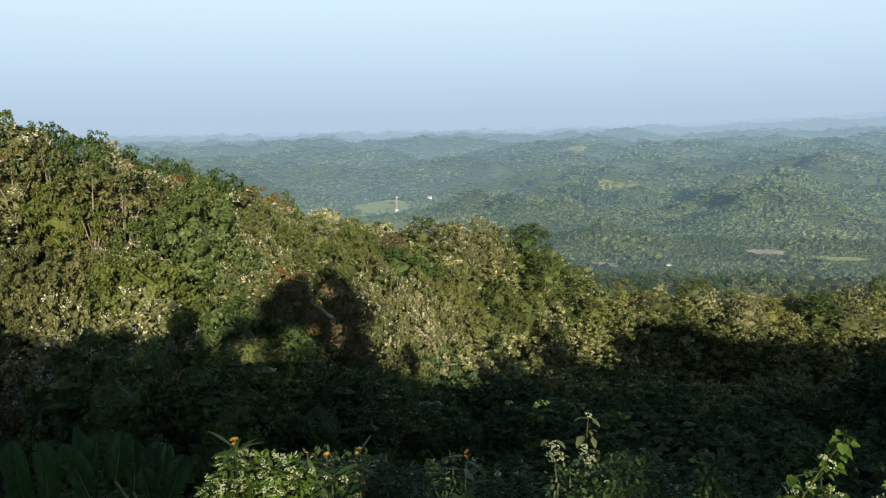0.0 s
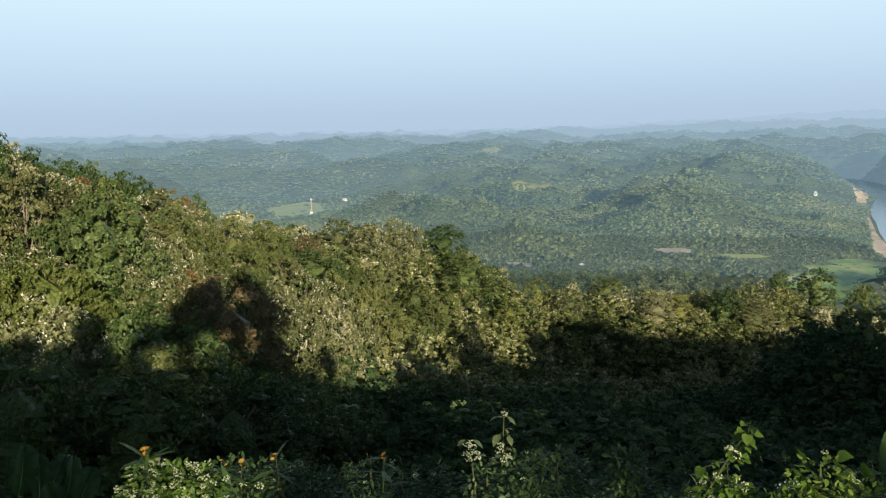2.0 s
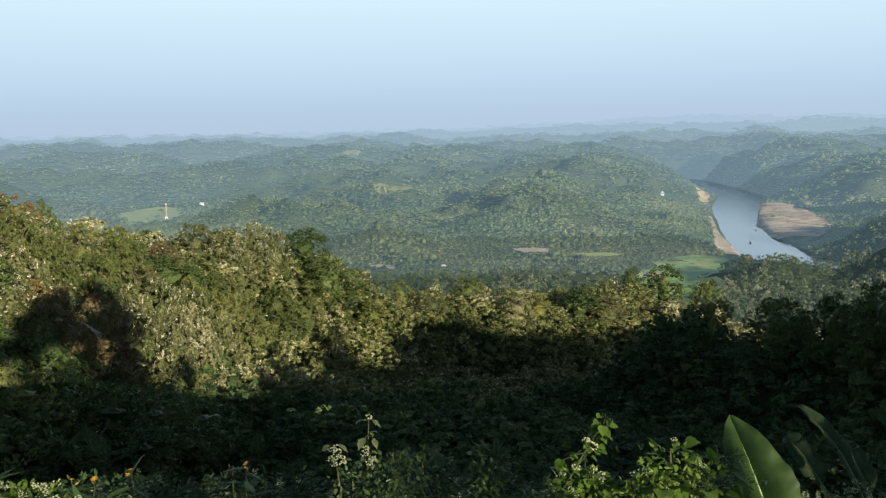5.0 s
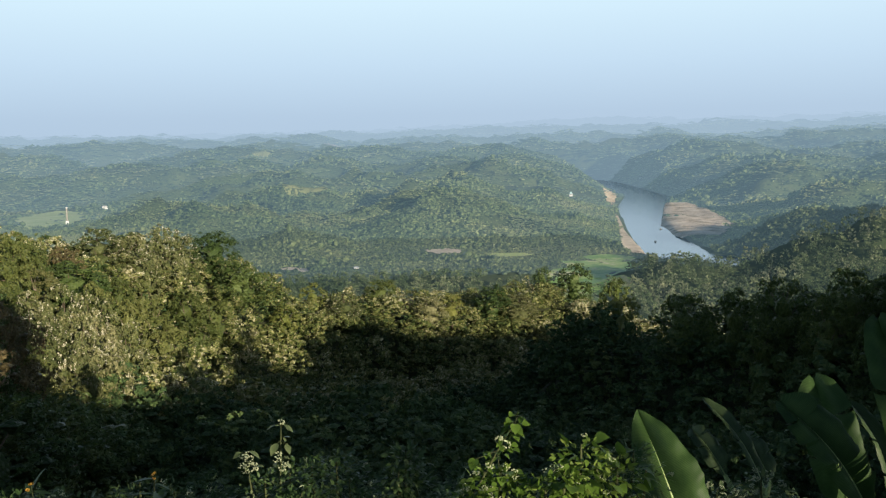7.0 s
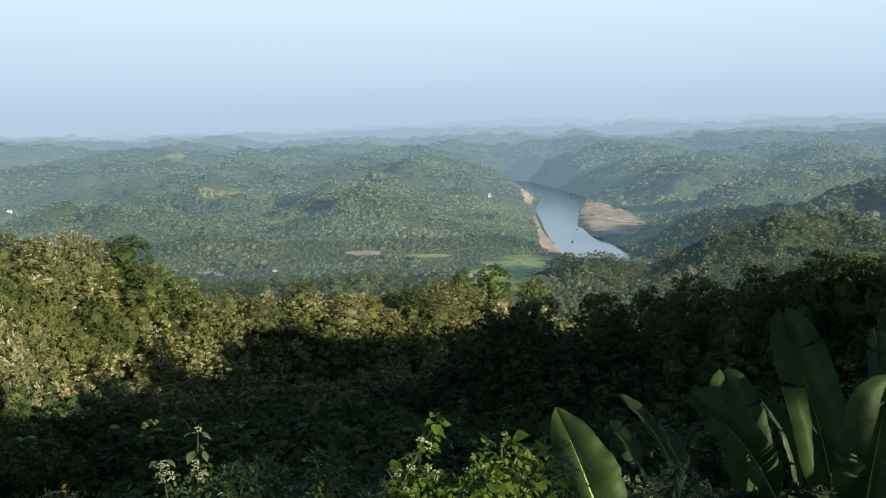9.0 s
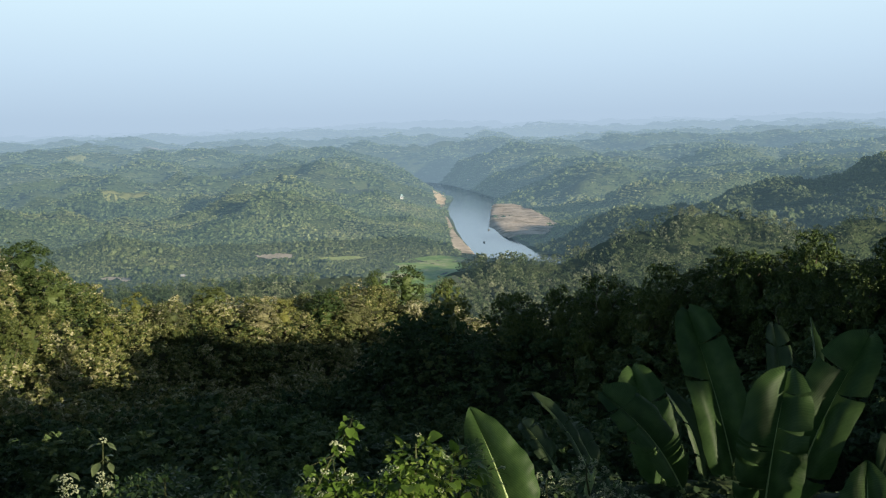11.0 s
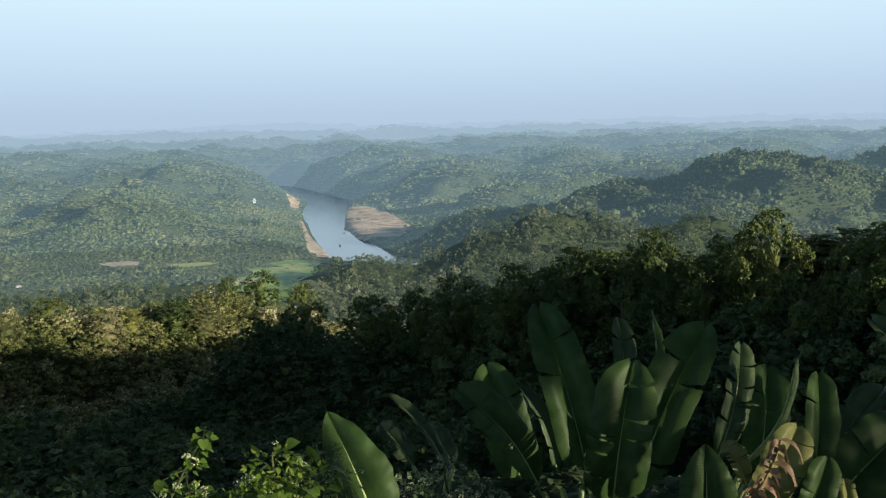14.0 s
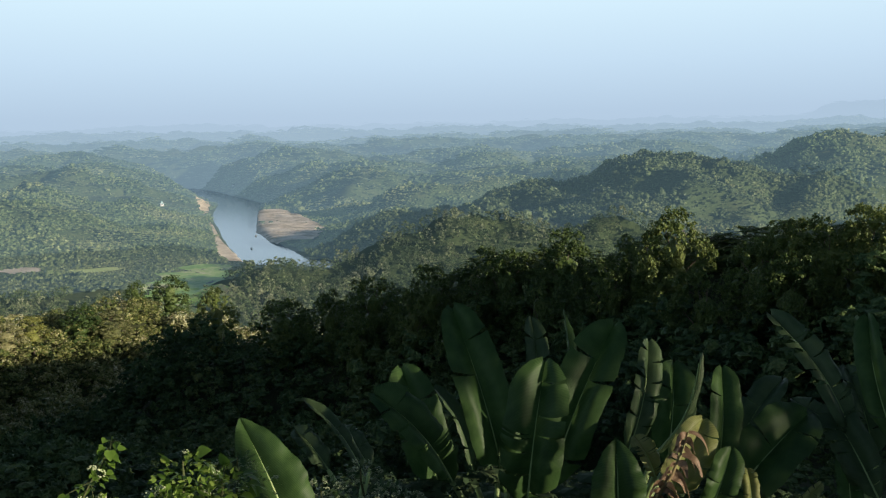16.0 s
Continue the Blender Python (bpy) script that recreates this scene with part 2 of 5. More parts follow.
def height(x, y):
    r = np.hypot(x, y)
    d, (hz,) = along(x, y, HOME)
    parts = [np.where(y < -60, 0.9, 1) * hz * np.exp(-d / 280) * (1 - step01(240, 470, d))]
    for pts in RIDGES:
        d, (hz, w) = along(x, y, pts)
        wob = 1 + 0.35 * (fbm(x, y, 1.6 * np.mean([p[3] for p in pts]), 31, 3) - 0.5)
        parts.append(hz * np.exp(-(d / w / wob) ** 2))
    d, _ = along(x, y, FLOODPLAIN)
    far = step01(1250, 3900, r) * (1 - np.exp(-(d / 210) ** 2))
    stream, (half_width,) = along(x, y, RIVER)
    hilly = step01(600, 1000, r) * (1 - np.exp(-(d / 170) ** 2)) * step01(20, 240, stream - half_width)
    d, _ = along(x, y, [(700, 960), (850, 820), (930, 760)])
    hilly = hilly * (1 - np.exp(-(d / 190) ** 2))
    relief = fbm(x, y, 290, 5, 4, True)
    plain = 4 + 8 * fbm(x, y, 160, 3) * step01(350, 700, r) + far * 112 + hilly * (30 + 6 * step01(1300, 1900, r)) * (1 - 0.45 * step01(2200, 4200, r)) * np.clip((relief - 0.42) / 0.34, 0, 1.2) + (24 + 46 * step01(6, 30, -np.degrees(np.arctan2(-x, y)))) * step01(3300, 4800, r)
    for cx, cy in ((-110, 1640),):
        plain = plain * (1 - 0.97 * np.exp(-(((x - cx) / 260) ** 2 + ((y - cy) / 260) ** 2) ** 2))
    parts.append(np.maximum(plain, 2))
    z = sum(np.abs(p) ** 6 for p in parts) ** (1 / 6)
    z = z + (24 - 2 * step01(1300, 1900, r)) * hilly * (fbm(x, y, 150, 15, 3, True) - 0.55)
    spurs = step01(420, 620, r) * (1 - 0.5 * step01(1300, 2200, r)) * step01(8, 34, z) * step01(10, 130, stream - half_width)
    z = z + spurs * (62 * (fbm(x, y, 150, 25, 4, True) - 0.62) + 14 * (fbm(x, y, 48, 27, 2, True) - 0.6))
    d, (w,) = along(x, y, RIVER)
    bank = step01(0, 1, (d - w) / 70)
    z = z * bank + 1.2 * (1 - bank) - 5 * (1 - step01(-14, 5, d - w))
    d, (w,) = along(x, y, SAND_RIGHT)
    bar = step01(-5, 110, d - w)
    z = z * bar + np.minimum(z, 2.0) * (1 - bar)
    return np.maximum(z, 118.4 - 0.30 * r - 0.004 * r * r)


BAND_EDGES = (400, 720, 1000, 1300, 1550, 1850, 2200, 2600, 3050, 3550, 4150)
# Haze painted into the materials beyond each band edge, as share of emission.
ZONE_HAZE = (0, 0.04, 0.11, 0.16, 0.205, 0.25, 0.30, 0.365, 0.46, 0.61, 0.80, 0.96)
az = np.concatenate([np.arange(-84, 40, 0.4), np.arange(40, 276, 4.0)])
rr = np.concatenate([np.linspace(0, 40, 27), np.geomspace(44, 600, 64), np.arange(616, 2400, 16), np.geomspace(2420, 4950, 36)])
A, Rg = np.meshgrid(np.radians(az), rr)
GX, GY = -Rg * np.sin(A), Rg * np.cos(A)
GZ = height(GX, GY)
n_az = len(az)
verts = np.stack([GX.ravel(), GY.ravel(), GZ.ravel()], 1)
faces, zone = [], []
for i in range(len(rr) - 1):
    for j in range(n_az):
        k = (j + 1) % n_az
        if i == 0:
            faces.append((j + n_az, k + n_az, j))
        else:
            faces.append((i * n_az + j, (i + 1) * n_az + j, (i + 1) * n_az + k, i * n_az + k))
        zone.append(sum(rr[i] > e for e in BAND_EDGES))
# first ring: every vertex stands on the axis; keep one by merging
GROUND_MATS = [surface("forest_floor", [(0.3, (0.024, 0.034, 0.012)), (0.7, (0.050, 0.056, 0.024))], 0.3, 0.95)]
GROUND_MATS += [surface("far_ground", [(0.3, (0.036, 0.060, 0.024)), (0.5, (0.062, 0.090, 0.036)), (0.75, (0.115, 0.135, 0.060))], 0.02, 0.95, distance=g) for g in ZONE_HAZE[1:]]
mesh = bpy.data.meshes.new("ground")
mesh.from_pydata(verts.tolist(), [], [f[::-1] for f in faces])
for m in GROUND_MATS:
    mesh.materials.append(m)
mesh.polygons.foreach_set("material_index", zone)
mesh.polygons.foreach_set("use_smooth", [True] * len(faces))
bm = bmesh.new()
bm.from_mesh(mesh)
bmesh.ops.remove_doubles(bm, verts=[v for v in bm.verts if abs(v.co.x) + abs(v.co.y) < 0.01], dist=0.05)
bm.to_mesh(mesh)
bm.free()
ground = tagged(new("ground", mesh), "hilly ground of earth and undergrowth reaching the horizon", "ground", kind="structure")


def sheet(name, pts, z, mat, label, category="", lift=0.0):
    """A flat patch inside a smooth outline."""
    b = bmesh.new()
    ring = [b.verts.new((x, y, z)) for x, y in pts]
    b.faces.new(ring)
    me = bpy.data.meshes.new(name)
    b.to_mesh(me)
    b.free()
    me.materials.append(mat)
    return tagged(new(name, me), label, category, kind="structure")


def ribbon(pts, extra):
    """Outline of a band along a polyline with half widths."""
    left, right = [], []
    for i, p in enumerate(pts):
        a, c = pts[max(i - 1, 0)], pts[min(i + 1, len(pts) - 1)]
        t = Vector((c[0] - a[0], c[1] - a[1])).normalized()
        left.append((p[0] - t.y * (p[2] + extra), p[1] + t.x * (p[2] + extra)))
        right.append((p[0] + t.y * (p[2] + extra), p[1] - t.x * (p[2] + extra)))
    return left + right[::-1]


wm, wnt, wb = material("river_water")
wb.inputs["Base Color"].default_value = (0.13, 0.22, 0.30, 1)
wb.inputs["Roughness"].default_value = 0.12
wbump = wnt.nodes.new("ShaderNodeBump")
wbump.inputs["Strength"].default_value, wbump.inputs["Distance"].default_value = 0.15, 0.4
wnt.links.new(noise_node(wnt, 0.25, 4), wbump.inputs["Height"])
wnt.links.new(wbump.outputs[0], wb.inputs["Normal"])
river = sheet("water", ribbon(RIVER, 12), 0.2, wm, "calm blue grey river winding between wooded hills", "river")

# ---- woods ----


def spread(rng, k, place):
    """k places picked one after another, each the farthest of several tries from those before."""
    out = [place(rng)]
    while len(out) < k:
        tries = [place(rng) for _ in range(7)]
        out.append(max(tries, key=lambda p: min(float(np.linalg.norm(p - q)) for q in out)))
    return np.array(out)


def tree_form(rng, h, w, lumps, low=0.12, fat=(0.13, 0.20), flat=0.8, peak=0.42):
    """Clumps of foliage over a domed crown: centre, radius and squash of each. low: where the crown starts; peak: where it is widest."""
    def place(g):
        u, a = g.uniform(0, 1) ** 0.8, g.uniform(0, 2 * math.pi)
        bow = math.sqrt(max(0.0, 1 - ((u - peak) / (1 - peak if u > peak else peak * 1.25)) ** 2))
        out = w * 0.40 * bow * g.uniform(0.8, 1.0) + w * 0.02
        return np.array([out * math.cos(a), out * math.sin(a), h * (low + (0.93 - low) * u)])
    at = spread(rng, lumps, place)
    rad = w * rng.uniform(*fat, len(at))
    at[:, 2] = np.minimum(at[:, 2], h - rad * flat * 0.9)
    return np.column_stack([at, rad, np.full(len(at), flat)])


def compact_form(rng, h, w, lumps, low):
    """A closer crown of fewer, larger clumps."""
    flat = 1.0 if low < 0.5 else 0.5 if low < 0.9 else 0.35
    out = [(0, 0, h * max(0.80, low), w * 0.25, flat)]
    for i in range(lumps):
        a, u = rng.uniform(0, 2 * math.pi), rng.uniform(0, 1)
        rad = w * 0.5 * (1 - (abs(u - 0.35) / 0.75) ** 2 * 0.75) * rng.uniform(0.45, 0.8)
        out.append((rad * math.cos(a), rad * math.sin(a), h * (low + (0.87 - low) * u), w * rng.uniform(0.16, 0.27), flat))
    return np.array(out)


def leaf_quads(centres, normals, size, rng, aspect=0.55, single=False):
    """Folded rhombic leaf sprays of two triangles each, or of one where they stay far off."""
    n = len(centres)
    nrm = normals / np.maximum(np.linalg.norm(normals, axis=1, keepdims=True), 1e-6)
    ref = rng.normal(size=(n, 3))
    t = np.cross(nrm, ref)
    t /= np.maximum(np.linalg.norm(t, axis=1, keepdims=True), 1e-6)
    b = np.cross(nrm, t)
    s = np.asarray(size).reshape(-1, 1)
    if single:
        v = np.stack([centres - t * s, centres - b * s * aspect + t * s * 0.5, centres + b * s * aspect + t * s * 0.5], 1).reshape(-1, 3)
        return v, np.arange(n * 3).reshape(-1, 3)
    v = np.stack([centres - t * s, centres - b * s * aspect + nrm * s * 0.25, centres + t * s - nrm * s * 0.1, centres + b * s * aspect + nrm * s * 0.25], 1).reshape(-1, 3)
    k = np.arange(n)[:, None] * 4
    f = np.concatenate([k + [0, 1, 2], k + [0, 2, 3]], 1).reshape(-1, 3)
    return v, f


def crown_leaves(form, n, size, rng, loose=0.45, aspect=0.6, single=False, tufts=12):
    """Leaves in small tufts over the outside of uneven clumps, facing outwards; none deep inside a neighbouring clump."""
    m = len(form) * tufts
    c = np.repeat(form, tufts, 0)
    d = rng.normal(size=(m, 3)) + (0, 0, 0.3)
    d /= np.linalg.norm(d, axis=1, keepdims=True)
    squash = np.column_stack([np.ones(m), np.ones(m), c[:, 4]])
    mid = c[:, :3] + d * squash * c[:, 3:4] * rng.uniform(0.7, 1.12, (m, 1))
    rad = c[:, 3] * rng.uniform(0.25, 0.5, m)
    away = mid - (0, 0, form[:, 2].mean() - 0.15 * np.ptp(form[:, 2]))
    outer = (away * d).sum(1) > 0.12 * np.linalg.norm(away, axis=1)
    share = np.where(outer, rad ** 2, 0)
    k = rng.choice(m, int(n * 1.5), p=share / share.sum())
    e = rng.normal(size=(len(k), 3)) + d[k] * 0.7 + (0, 0, 0.3)
    e /= np.linalg.norm(e, axis=1, keepdims=True)
    at = mid[k] + e * squash[k] * rad[k, None] * rng.uniform(0.6, 1.1, (len(k), 1))
    q = (at[:, None, :] - form[None, :, :3]) / form[None, :, 3:4]
    q[:, :, 2] /= form[None, :, 4]
    free = np.linalg.norm(q, axis=2).min(1) > 0.62
    at, e, d = at[free][:n], e[free][:n], d[k][free][:n]
    return leaf_quads(at, e * 0.7 + d * 0.7 + rng.normal(size=d.shape) * loose, size * rng.uniform(0.6, 1.35, len(at)), rng, aspect, single)


def pale_tips(form, n, size, rng):
    """Upright sprays of pale flowers at the top and outer side of the clumps."""
    top = form[form[:, 2] > np.quantile(form[:, 2], 0.35)]
    c = top[rng.integers(len(top), size=n)]
    d = rng.normal(size=(n, 3)) * (0.7, 0.7, 0.35) + (0, 0, 0.75)
    d /= np.linalg.norm(d, axis=1, keepdims=True)
    at = c[:, :3] + d * c[:, 3:4] * 1.05
    k = 6
    at = np.repeat(at, k, 0) + rng.normal(size=(n * k, 3)) * size * (0.8, 0.8, 1.3)
    e = rng.normal(size=at.shape) * (1, 1, 0.4)
    return leaf_quads(at, e, np.full(len(at), size), rng, 0.6, True)


def spindle():
    """A small crown of ten faces: a ring of five with a top and a foot."""
    v = [(0, 0, 0.85)] + [(math.cos(1.2566 * k), math.sin(1.2566 * k), 0.3) for k in range(5)] + [(0, 0, -1)]
    return np.array(v, dtype=float), np.array([(0, 1 + k, 1 + (k + 1) % 5) for k in range(5)] + [(6, 1 + (k + 1) % 5, 1 + k) for k in range(5)])


def tuft():
    """The smallest far crown: five faces, open below."""
    return np.array([(0, 0, 0.68)] + [(math.cos(1.2566 * k), math.sin(1.2566 * k), -0.4) for k in range(5)]), np.array([(0, 1 + k, 1 + (k + 1) % 5) for k in range(5)])


ICO = {0: spindle(), 3: tuft()}
for sub in (1, 2):
    b = bmesh.new()
    bmesh.ops.create_icosphere(b, subdivisions=sub, radius=1)
    ICO[sub] = (np.array([v.co[:] for v in b.verts]), np.array([[v.index for v in f.verts] for f in b.faces]))
    b.free()


def lumps_mesh(form, rng, sub=1, scale=0.85):
    iv, jf = ICO[sub]
    vs = [f[:3] + iv * f[3] * scale * (1, 1, f[4]) * rng.uniform(0.78, 1.15, (len(iv), 1)) for f in form]
    fs = [jf + len(iv) * i for i in range(len(form))]
    return np.concatenate(vs), np.concatenate(fs)


def mesh_from(name, vs, fs, mat, tone=None, smooth=False):
    me = bpy.data.meshes.new(name)
    nv, nf = len(vs), len(fs)
    me.vertices.add(nv)
    me.vertices.foreach_set("co", np.asarray(vs, dtype=np.float32).ravel())
    me.loops.add(nf * 3)
    me.loops.foreach_set("vertex_index", np.asarray(fs, dtype=np.int32).ravel())
    me.polygons.add(nf)
    me.polygons.foreach_set("loop_start", np.arange(nf, dtype=np.int32) * 3)
    if tone is not None:
        at = me.attributes.new("tone", "FLOAT", "POINT")
        at.data.foreach_set("value", np.asarray(tone, dtype=np.float32))
    me.materials.append(mat)
    me.update(calc_edges=True)
    me.polygons.foreach_set("use_smooth", [smooth] * nf)
    return me


def tube(path, radii, sides=6):
    """A tapered tube along a path."""
    vs, fs = [], []
    for i, (p, rad) in enumerate(zip(path, radii)):
        t = (Vector(path[min(i + 1, len(path) - 1)]) - Vector(path[max(i - 1, 0)])).normalized()
        u = t.orthogonal().normalized()
        w = t.cross(u)
        for k in range(sides):
            a = 2 * math.pi * k / sides
            vs.append(tuple(Vector(p) + (u * math.cos(a) + w * math.sin(a)) * rad))
    for i in range(len(path) - 1):
        for k in range(sides):
            a, b, c, d = i * sides + k, i * sides + (k + 1) % sides, (i + 1) * sides + (k + 1) % sides, (i + 1) * sides + k
            fs += [(a, b, c), (a, c, d)]
    return vs, fs


def join(pieces):
    vs, fs, n = [], [], 0
    for v, f in pieces:
        vs.append(np.asarray(v, dtype=float))
        fs.append(np.asarray(f) + n)
        n += len(v)
    return np.concatenate(vs), np.concatenate(fs)


def part(name, vs, fs, mat, parent, label="", smooth=True, kind=""):
    ob = new(name, mesh_from(name, vs, fs, mat, smooth=smooth))
    ob.parent = parent
    if label:
        tagged(ob, label, kind=kind)
    return ob


# kind: height, width, clumps, lowest foliage, clump size, squash, widest at, leaves, leaf size, looseness, label
TREES = {
    "broad": (11, 9.5, 34, 0.06, (0.08, 0.20), 0.8, 0.45, 3300, 0.205, 0.45, "dense dark green broadleaf tree on the wooded slope"),
    "olive": (10.5, 8.5, 30, 0.06, (0.08, 0.19), 0.75, 0.45, 3000, 0.185, 0.5, "olive green broadleaf tree with a loose crown"),
    "bright": (10, 7.0, 20, 0.10, (0.12, 0.19), 0.85, 0.45, 2500, 0.17, 0.5, "yellowish green tree with fine leaves among darker crowns"),
    "teak": (11.5, 7.6, 30, 0.05, (0.08, 0.18), 1.0, 0.40, 2100, 0.235, 0.6, "pale teak tree with large light leaves and whitish tips"),
    "tan": (10.5, 8.0, 28, 0.08, (0.08, 0.19), 0.85, 0.45, 2400, 0.20, 0.6, "tree with faded tan and grey green leaves"),
    "tall": (13, 6.0, 24, 0.30, (0.08, 0.19), 0.9, 0.55, 1500, 0.20, 0.7, "tall thin tree with tan leaves and a pale bare trunk"),
    "rust": (10, 8.0, 17, 0.34, (0.12, 0.19), 0.6, 0.55, 1900, 0.18, 0.6, "tree with dry brownish orange leaves and thin crown"),
    "mauve": (10, 8.0, 20, 0.15, (0.12, 0.18), 0.8, 0.45, 2400, 0.20, 0.6, "dull reddish brown tree among green crowns"),
    "umbrella": (9, 12.0, 44, 0.22, (0.06, 0.15), 0.5, 0.45, 4000, 0.19, 0.5, "wide spreading tree with layered feathery green foliage"),
    "ridge": (11, 9.5, 34, 0.06, (0.08, 0.20), 0.8, 0.45, 3300, 0.20, 0.45, "dark domed tree on the shaded ridge with sunlit top"),
}


def ground_z(x, y):
    return float(height(np.array([float(x)]), np.array([float(y)]))[0])


def make_tree(kind, seed, share=1.0, low=None, grown=1.0):
    """One tree: an empty at its foot with a limbed trunk and a leafy crown. grown: a great tree has more foliage, not larger leaves."""
    rng = np.random.default_rng(seed)
    h, w, lumps, start, fat, flat, peak, n, size, loose, text = TREES[kind]
    n, size = int(n * share * grown ** 2), size / math.sqrt(share)
    h, w, lumps, fat = h * grown, w * grown, int(lumps * grown ** 1.4), (fat[0] / grown ** 0.6, fat[1] / grown ** 0.6)
    form = tree_form(rng, h, w, lumps, start, fat, flat, peak) if low is None else compact_form(rng, h, w, 16 if kind == "broad" else 10, low)
    root = tagged(new(kind + "_tree"), text, "tree", "trees on the near slopes")
    pieces = [tube([(0, 0, -1.0), (0.1, 0, h * 0.25), (0, 0.1, h * 0.5), (0, 0, h * 0.8)], [0.26, 0.2, 0.13, 0.05])]
    for c in form[:7]:
        z0 = h * rng.uniform(0.25, 0.5)
        pieces.append(tube([(0, 0, z0), (c[0] * 0.5, c[1] * 0.5, z0 + (c[2] - z0) * 0.65), tuple(c[:3])], [0.1, 0.07, 0.03], 5))
    part("trunk", *join(pieces), PALE_BARK if kind in ("rust", "tall") else BARK, root)
    open_crown = kind in ("tall", "rust")
    pieces = [crown_leaves(form, n, size, rng, loose), lumps_mesh(form, rng, 0 if low is None else 1, 0.3 if open_crown else 0.48 if low is None else 1.0)]
    if low is None and not open_crown:
        z0 = h * start
        inner = np.array([(0, 0, z0 + (h - z0) * u, w * k, 1.0) for u, k in ((0.16, 0.20), (0.38, 0.24), (0.6, 0.2))])
        pieces.append(lumps_mesh(inner, rng, 1, 1.0))
    part("crown", *join(pieces), SPECIES[kind], root, smooth=False)
    if kind == "teak":
        part("flower_spray", *pale_tips(form, int(80 * share) + 8, 0.125 / math.sqrt(share), rng), TIPS, root, "whitish upright flower sprays", smooth=False, kind="stuff")
    return root


def scatter(r0, r1, spacing, rng, a0=-80, a1=36, loose=0.42):
    """Jittered places in a ring sector, about one per spacing squared."""
    g = int(r1 / spacing) + 2
    i, j = np.meshgrid(np.arange(-g, g + 1), np.arange(-g, g + 1))
    x = (i.ravel() + rng.uniform(-loose, loose, i.size)) * spacing
    y = (j.ravel() + rng.uniform(-loose, loose, i.size)) * spacing
    r, a = np.hypot(x, y), np.degrees(np.arctan2(-x, y))
    keep = (r > r0) & (r < r1) & (a > a0) & (a < a1)
    return x[keep], y[keep]


# how high the land in front stands, as seen from the camera: trees hidden behind it are mostly left out
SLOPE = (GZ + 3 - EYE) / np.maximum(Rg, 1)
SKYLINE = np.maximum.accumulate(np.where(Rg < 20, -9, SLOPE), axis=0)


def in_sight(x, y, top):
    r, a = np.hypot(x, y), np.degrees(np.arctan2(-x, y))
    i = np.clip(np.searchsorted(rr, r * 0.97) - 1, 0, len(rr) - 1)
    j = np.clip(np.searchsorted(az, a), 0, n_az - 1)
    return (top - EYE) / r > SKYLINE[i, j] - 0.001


def free_of_water(x, y, margin=6):
    d, (w,) = along(x, y, RIVER)
    ok = d > w + margin
    for pts in (SAND_RIGHT, SAND_LEFT):
        d, (w,) = along(x, y, pts)
        ok &= (d > w) | ((fbm(x, y, 45, 19, 3) > 0.63) & (d > 0.3 * w))
    for cx, cy, a, b, _ in CLEARINGS:
        ok &= (((x - cx) / a) ** 2 + ((y - cy) / b) ** 2 > 0.4 + 1.0 * fbm(x, y, 0.5 * a, 71, 3)) | (value_noise(x / 2.3, y / 2.3, 77) > 0.93)
    return ok


rng = np.random.default_rng(7)
# near slopes: large single trees on the flank beside the viewpoint, denser woods elsewhere
FLANK_LINE = [(0, -6.0), (2, -5.6), (5, -5.2), (8.8, -4.6), (10.1, -3.2), (11.4, -2.6), (13.1, -2.3), (14.4, -1.8), (16.8, -1.2), (18.8, -0.5), (20.2, 0.0), (21.4, 0.75), (23.1, 1.1), (26.2, 1.9), (36, 3)]
fx, fy = scatter(60, 190, 7.4, rng, 2, 36, 0.36)
fz = height(fx, fy)
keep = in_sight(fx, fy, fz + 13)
fx, fy, fz = fx[keep], fy[keep], fz[keep]
tx, ty = scatter(38, 350, 6.0, rng)
tz = height(tx, ty)
bear, reach = np.degrees(np.arctan2(-tx, ty)), np.hypot(tx, ty)
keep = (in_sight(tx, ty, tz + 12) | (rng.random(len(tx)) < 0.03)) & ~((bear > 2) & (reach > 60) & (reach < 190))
tx, ty, tz = tx[keep], ty[keep], tz[keep]
kinds = ["broad", "broad", "broad", "olive", "olive", "olive", "teak", "teak", "teak", "rust", "tan", "tall", "umbrella", "bright", "mauve", "umbrella"]
models = {}
for i, k in enumerate(kinds):
    models.setdefault(k, []).append(make_tree(k, 100 + i))
models["ridge"] = [make_tree("ridge", 131), make_tree("ridge", 132)]
waiting = [t for group in models.values() for t in group]


def plant(kind, m, turn, label=""):
    """A tree of a kind: the model itself the first time, then a copy."""
    model = models[kind][turn % len(models[kind])]
    t = model
    if model in waiting:
        waiting.remove(model)
    else:
        t = copy_thing(model, m)
    t.matrix_world = m
    if label:
        tagged(t, label)
    return t


def clear_view(a, e):
    """How high a line of sight runs over the ground, step by step along a bearing."""
    r = np.linspace(80, 350, 136)
    return r, EYE + r * math.tan(radians(e)) - height(-r * math.sin(radians(a)), r * math.cos(radians(a)))


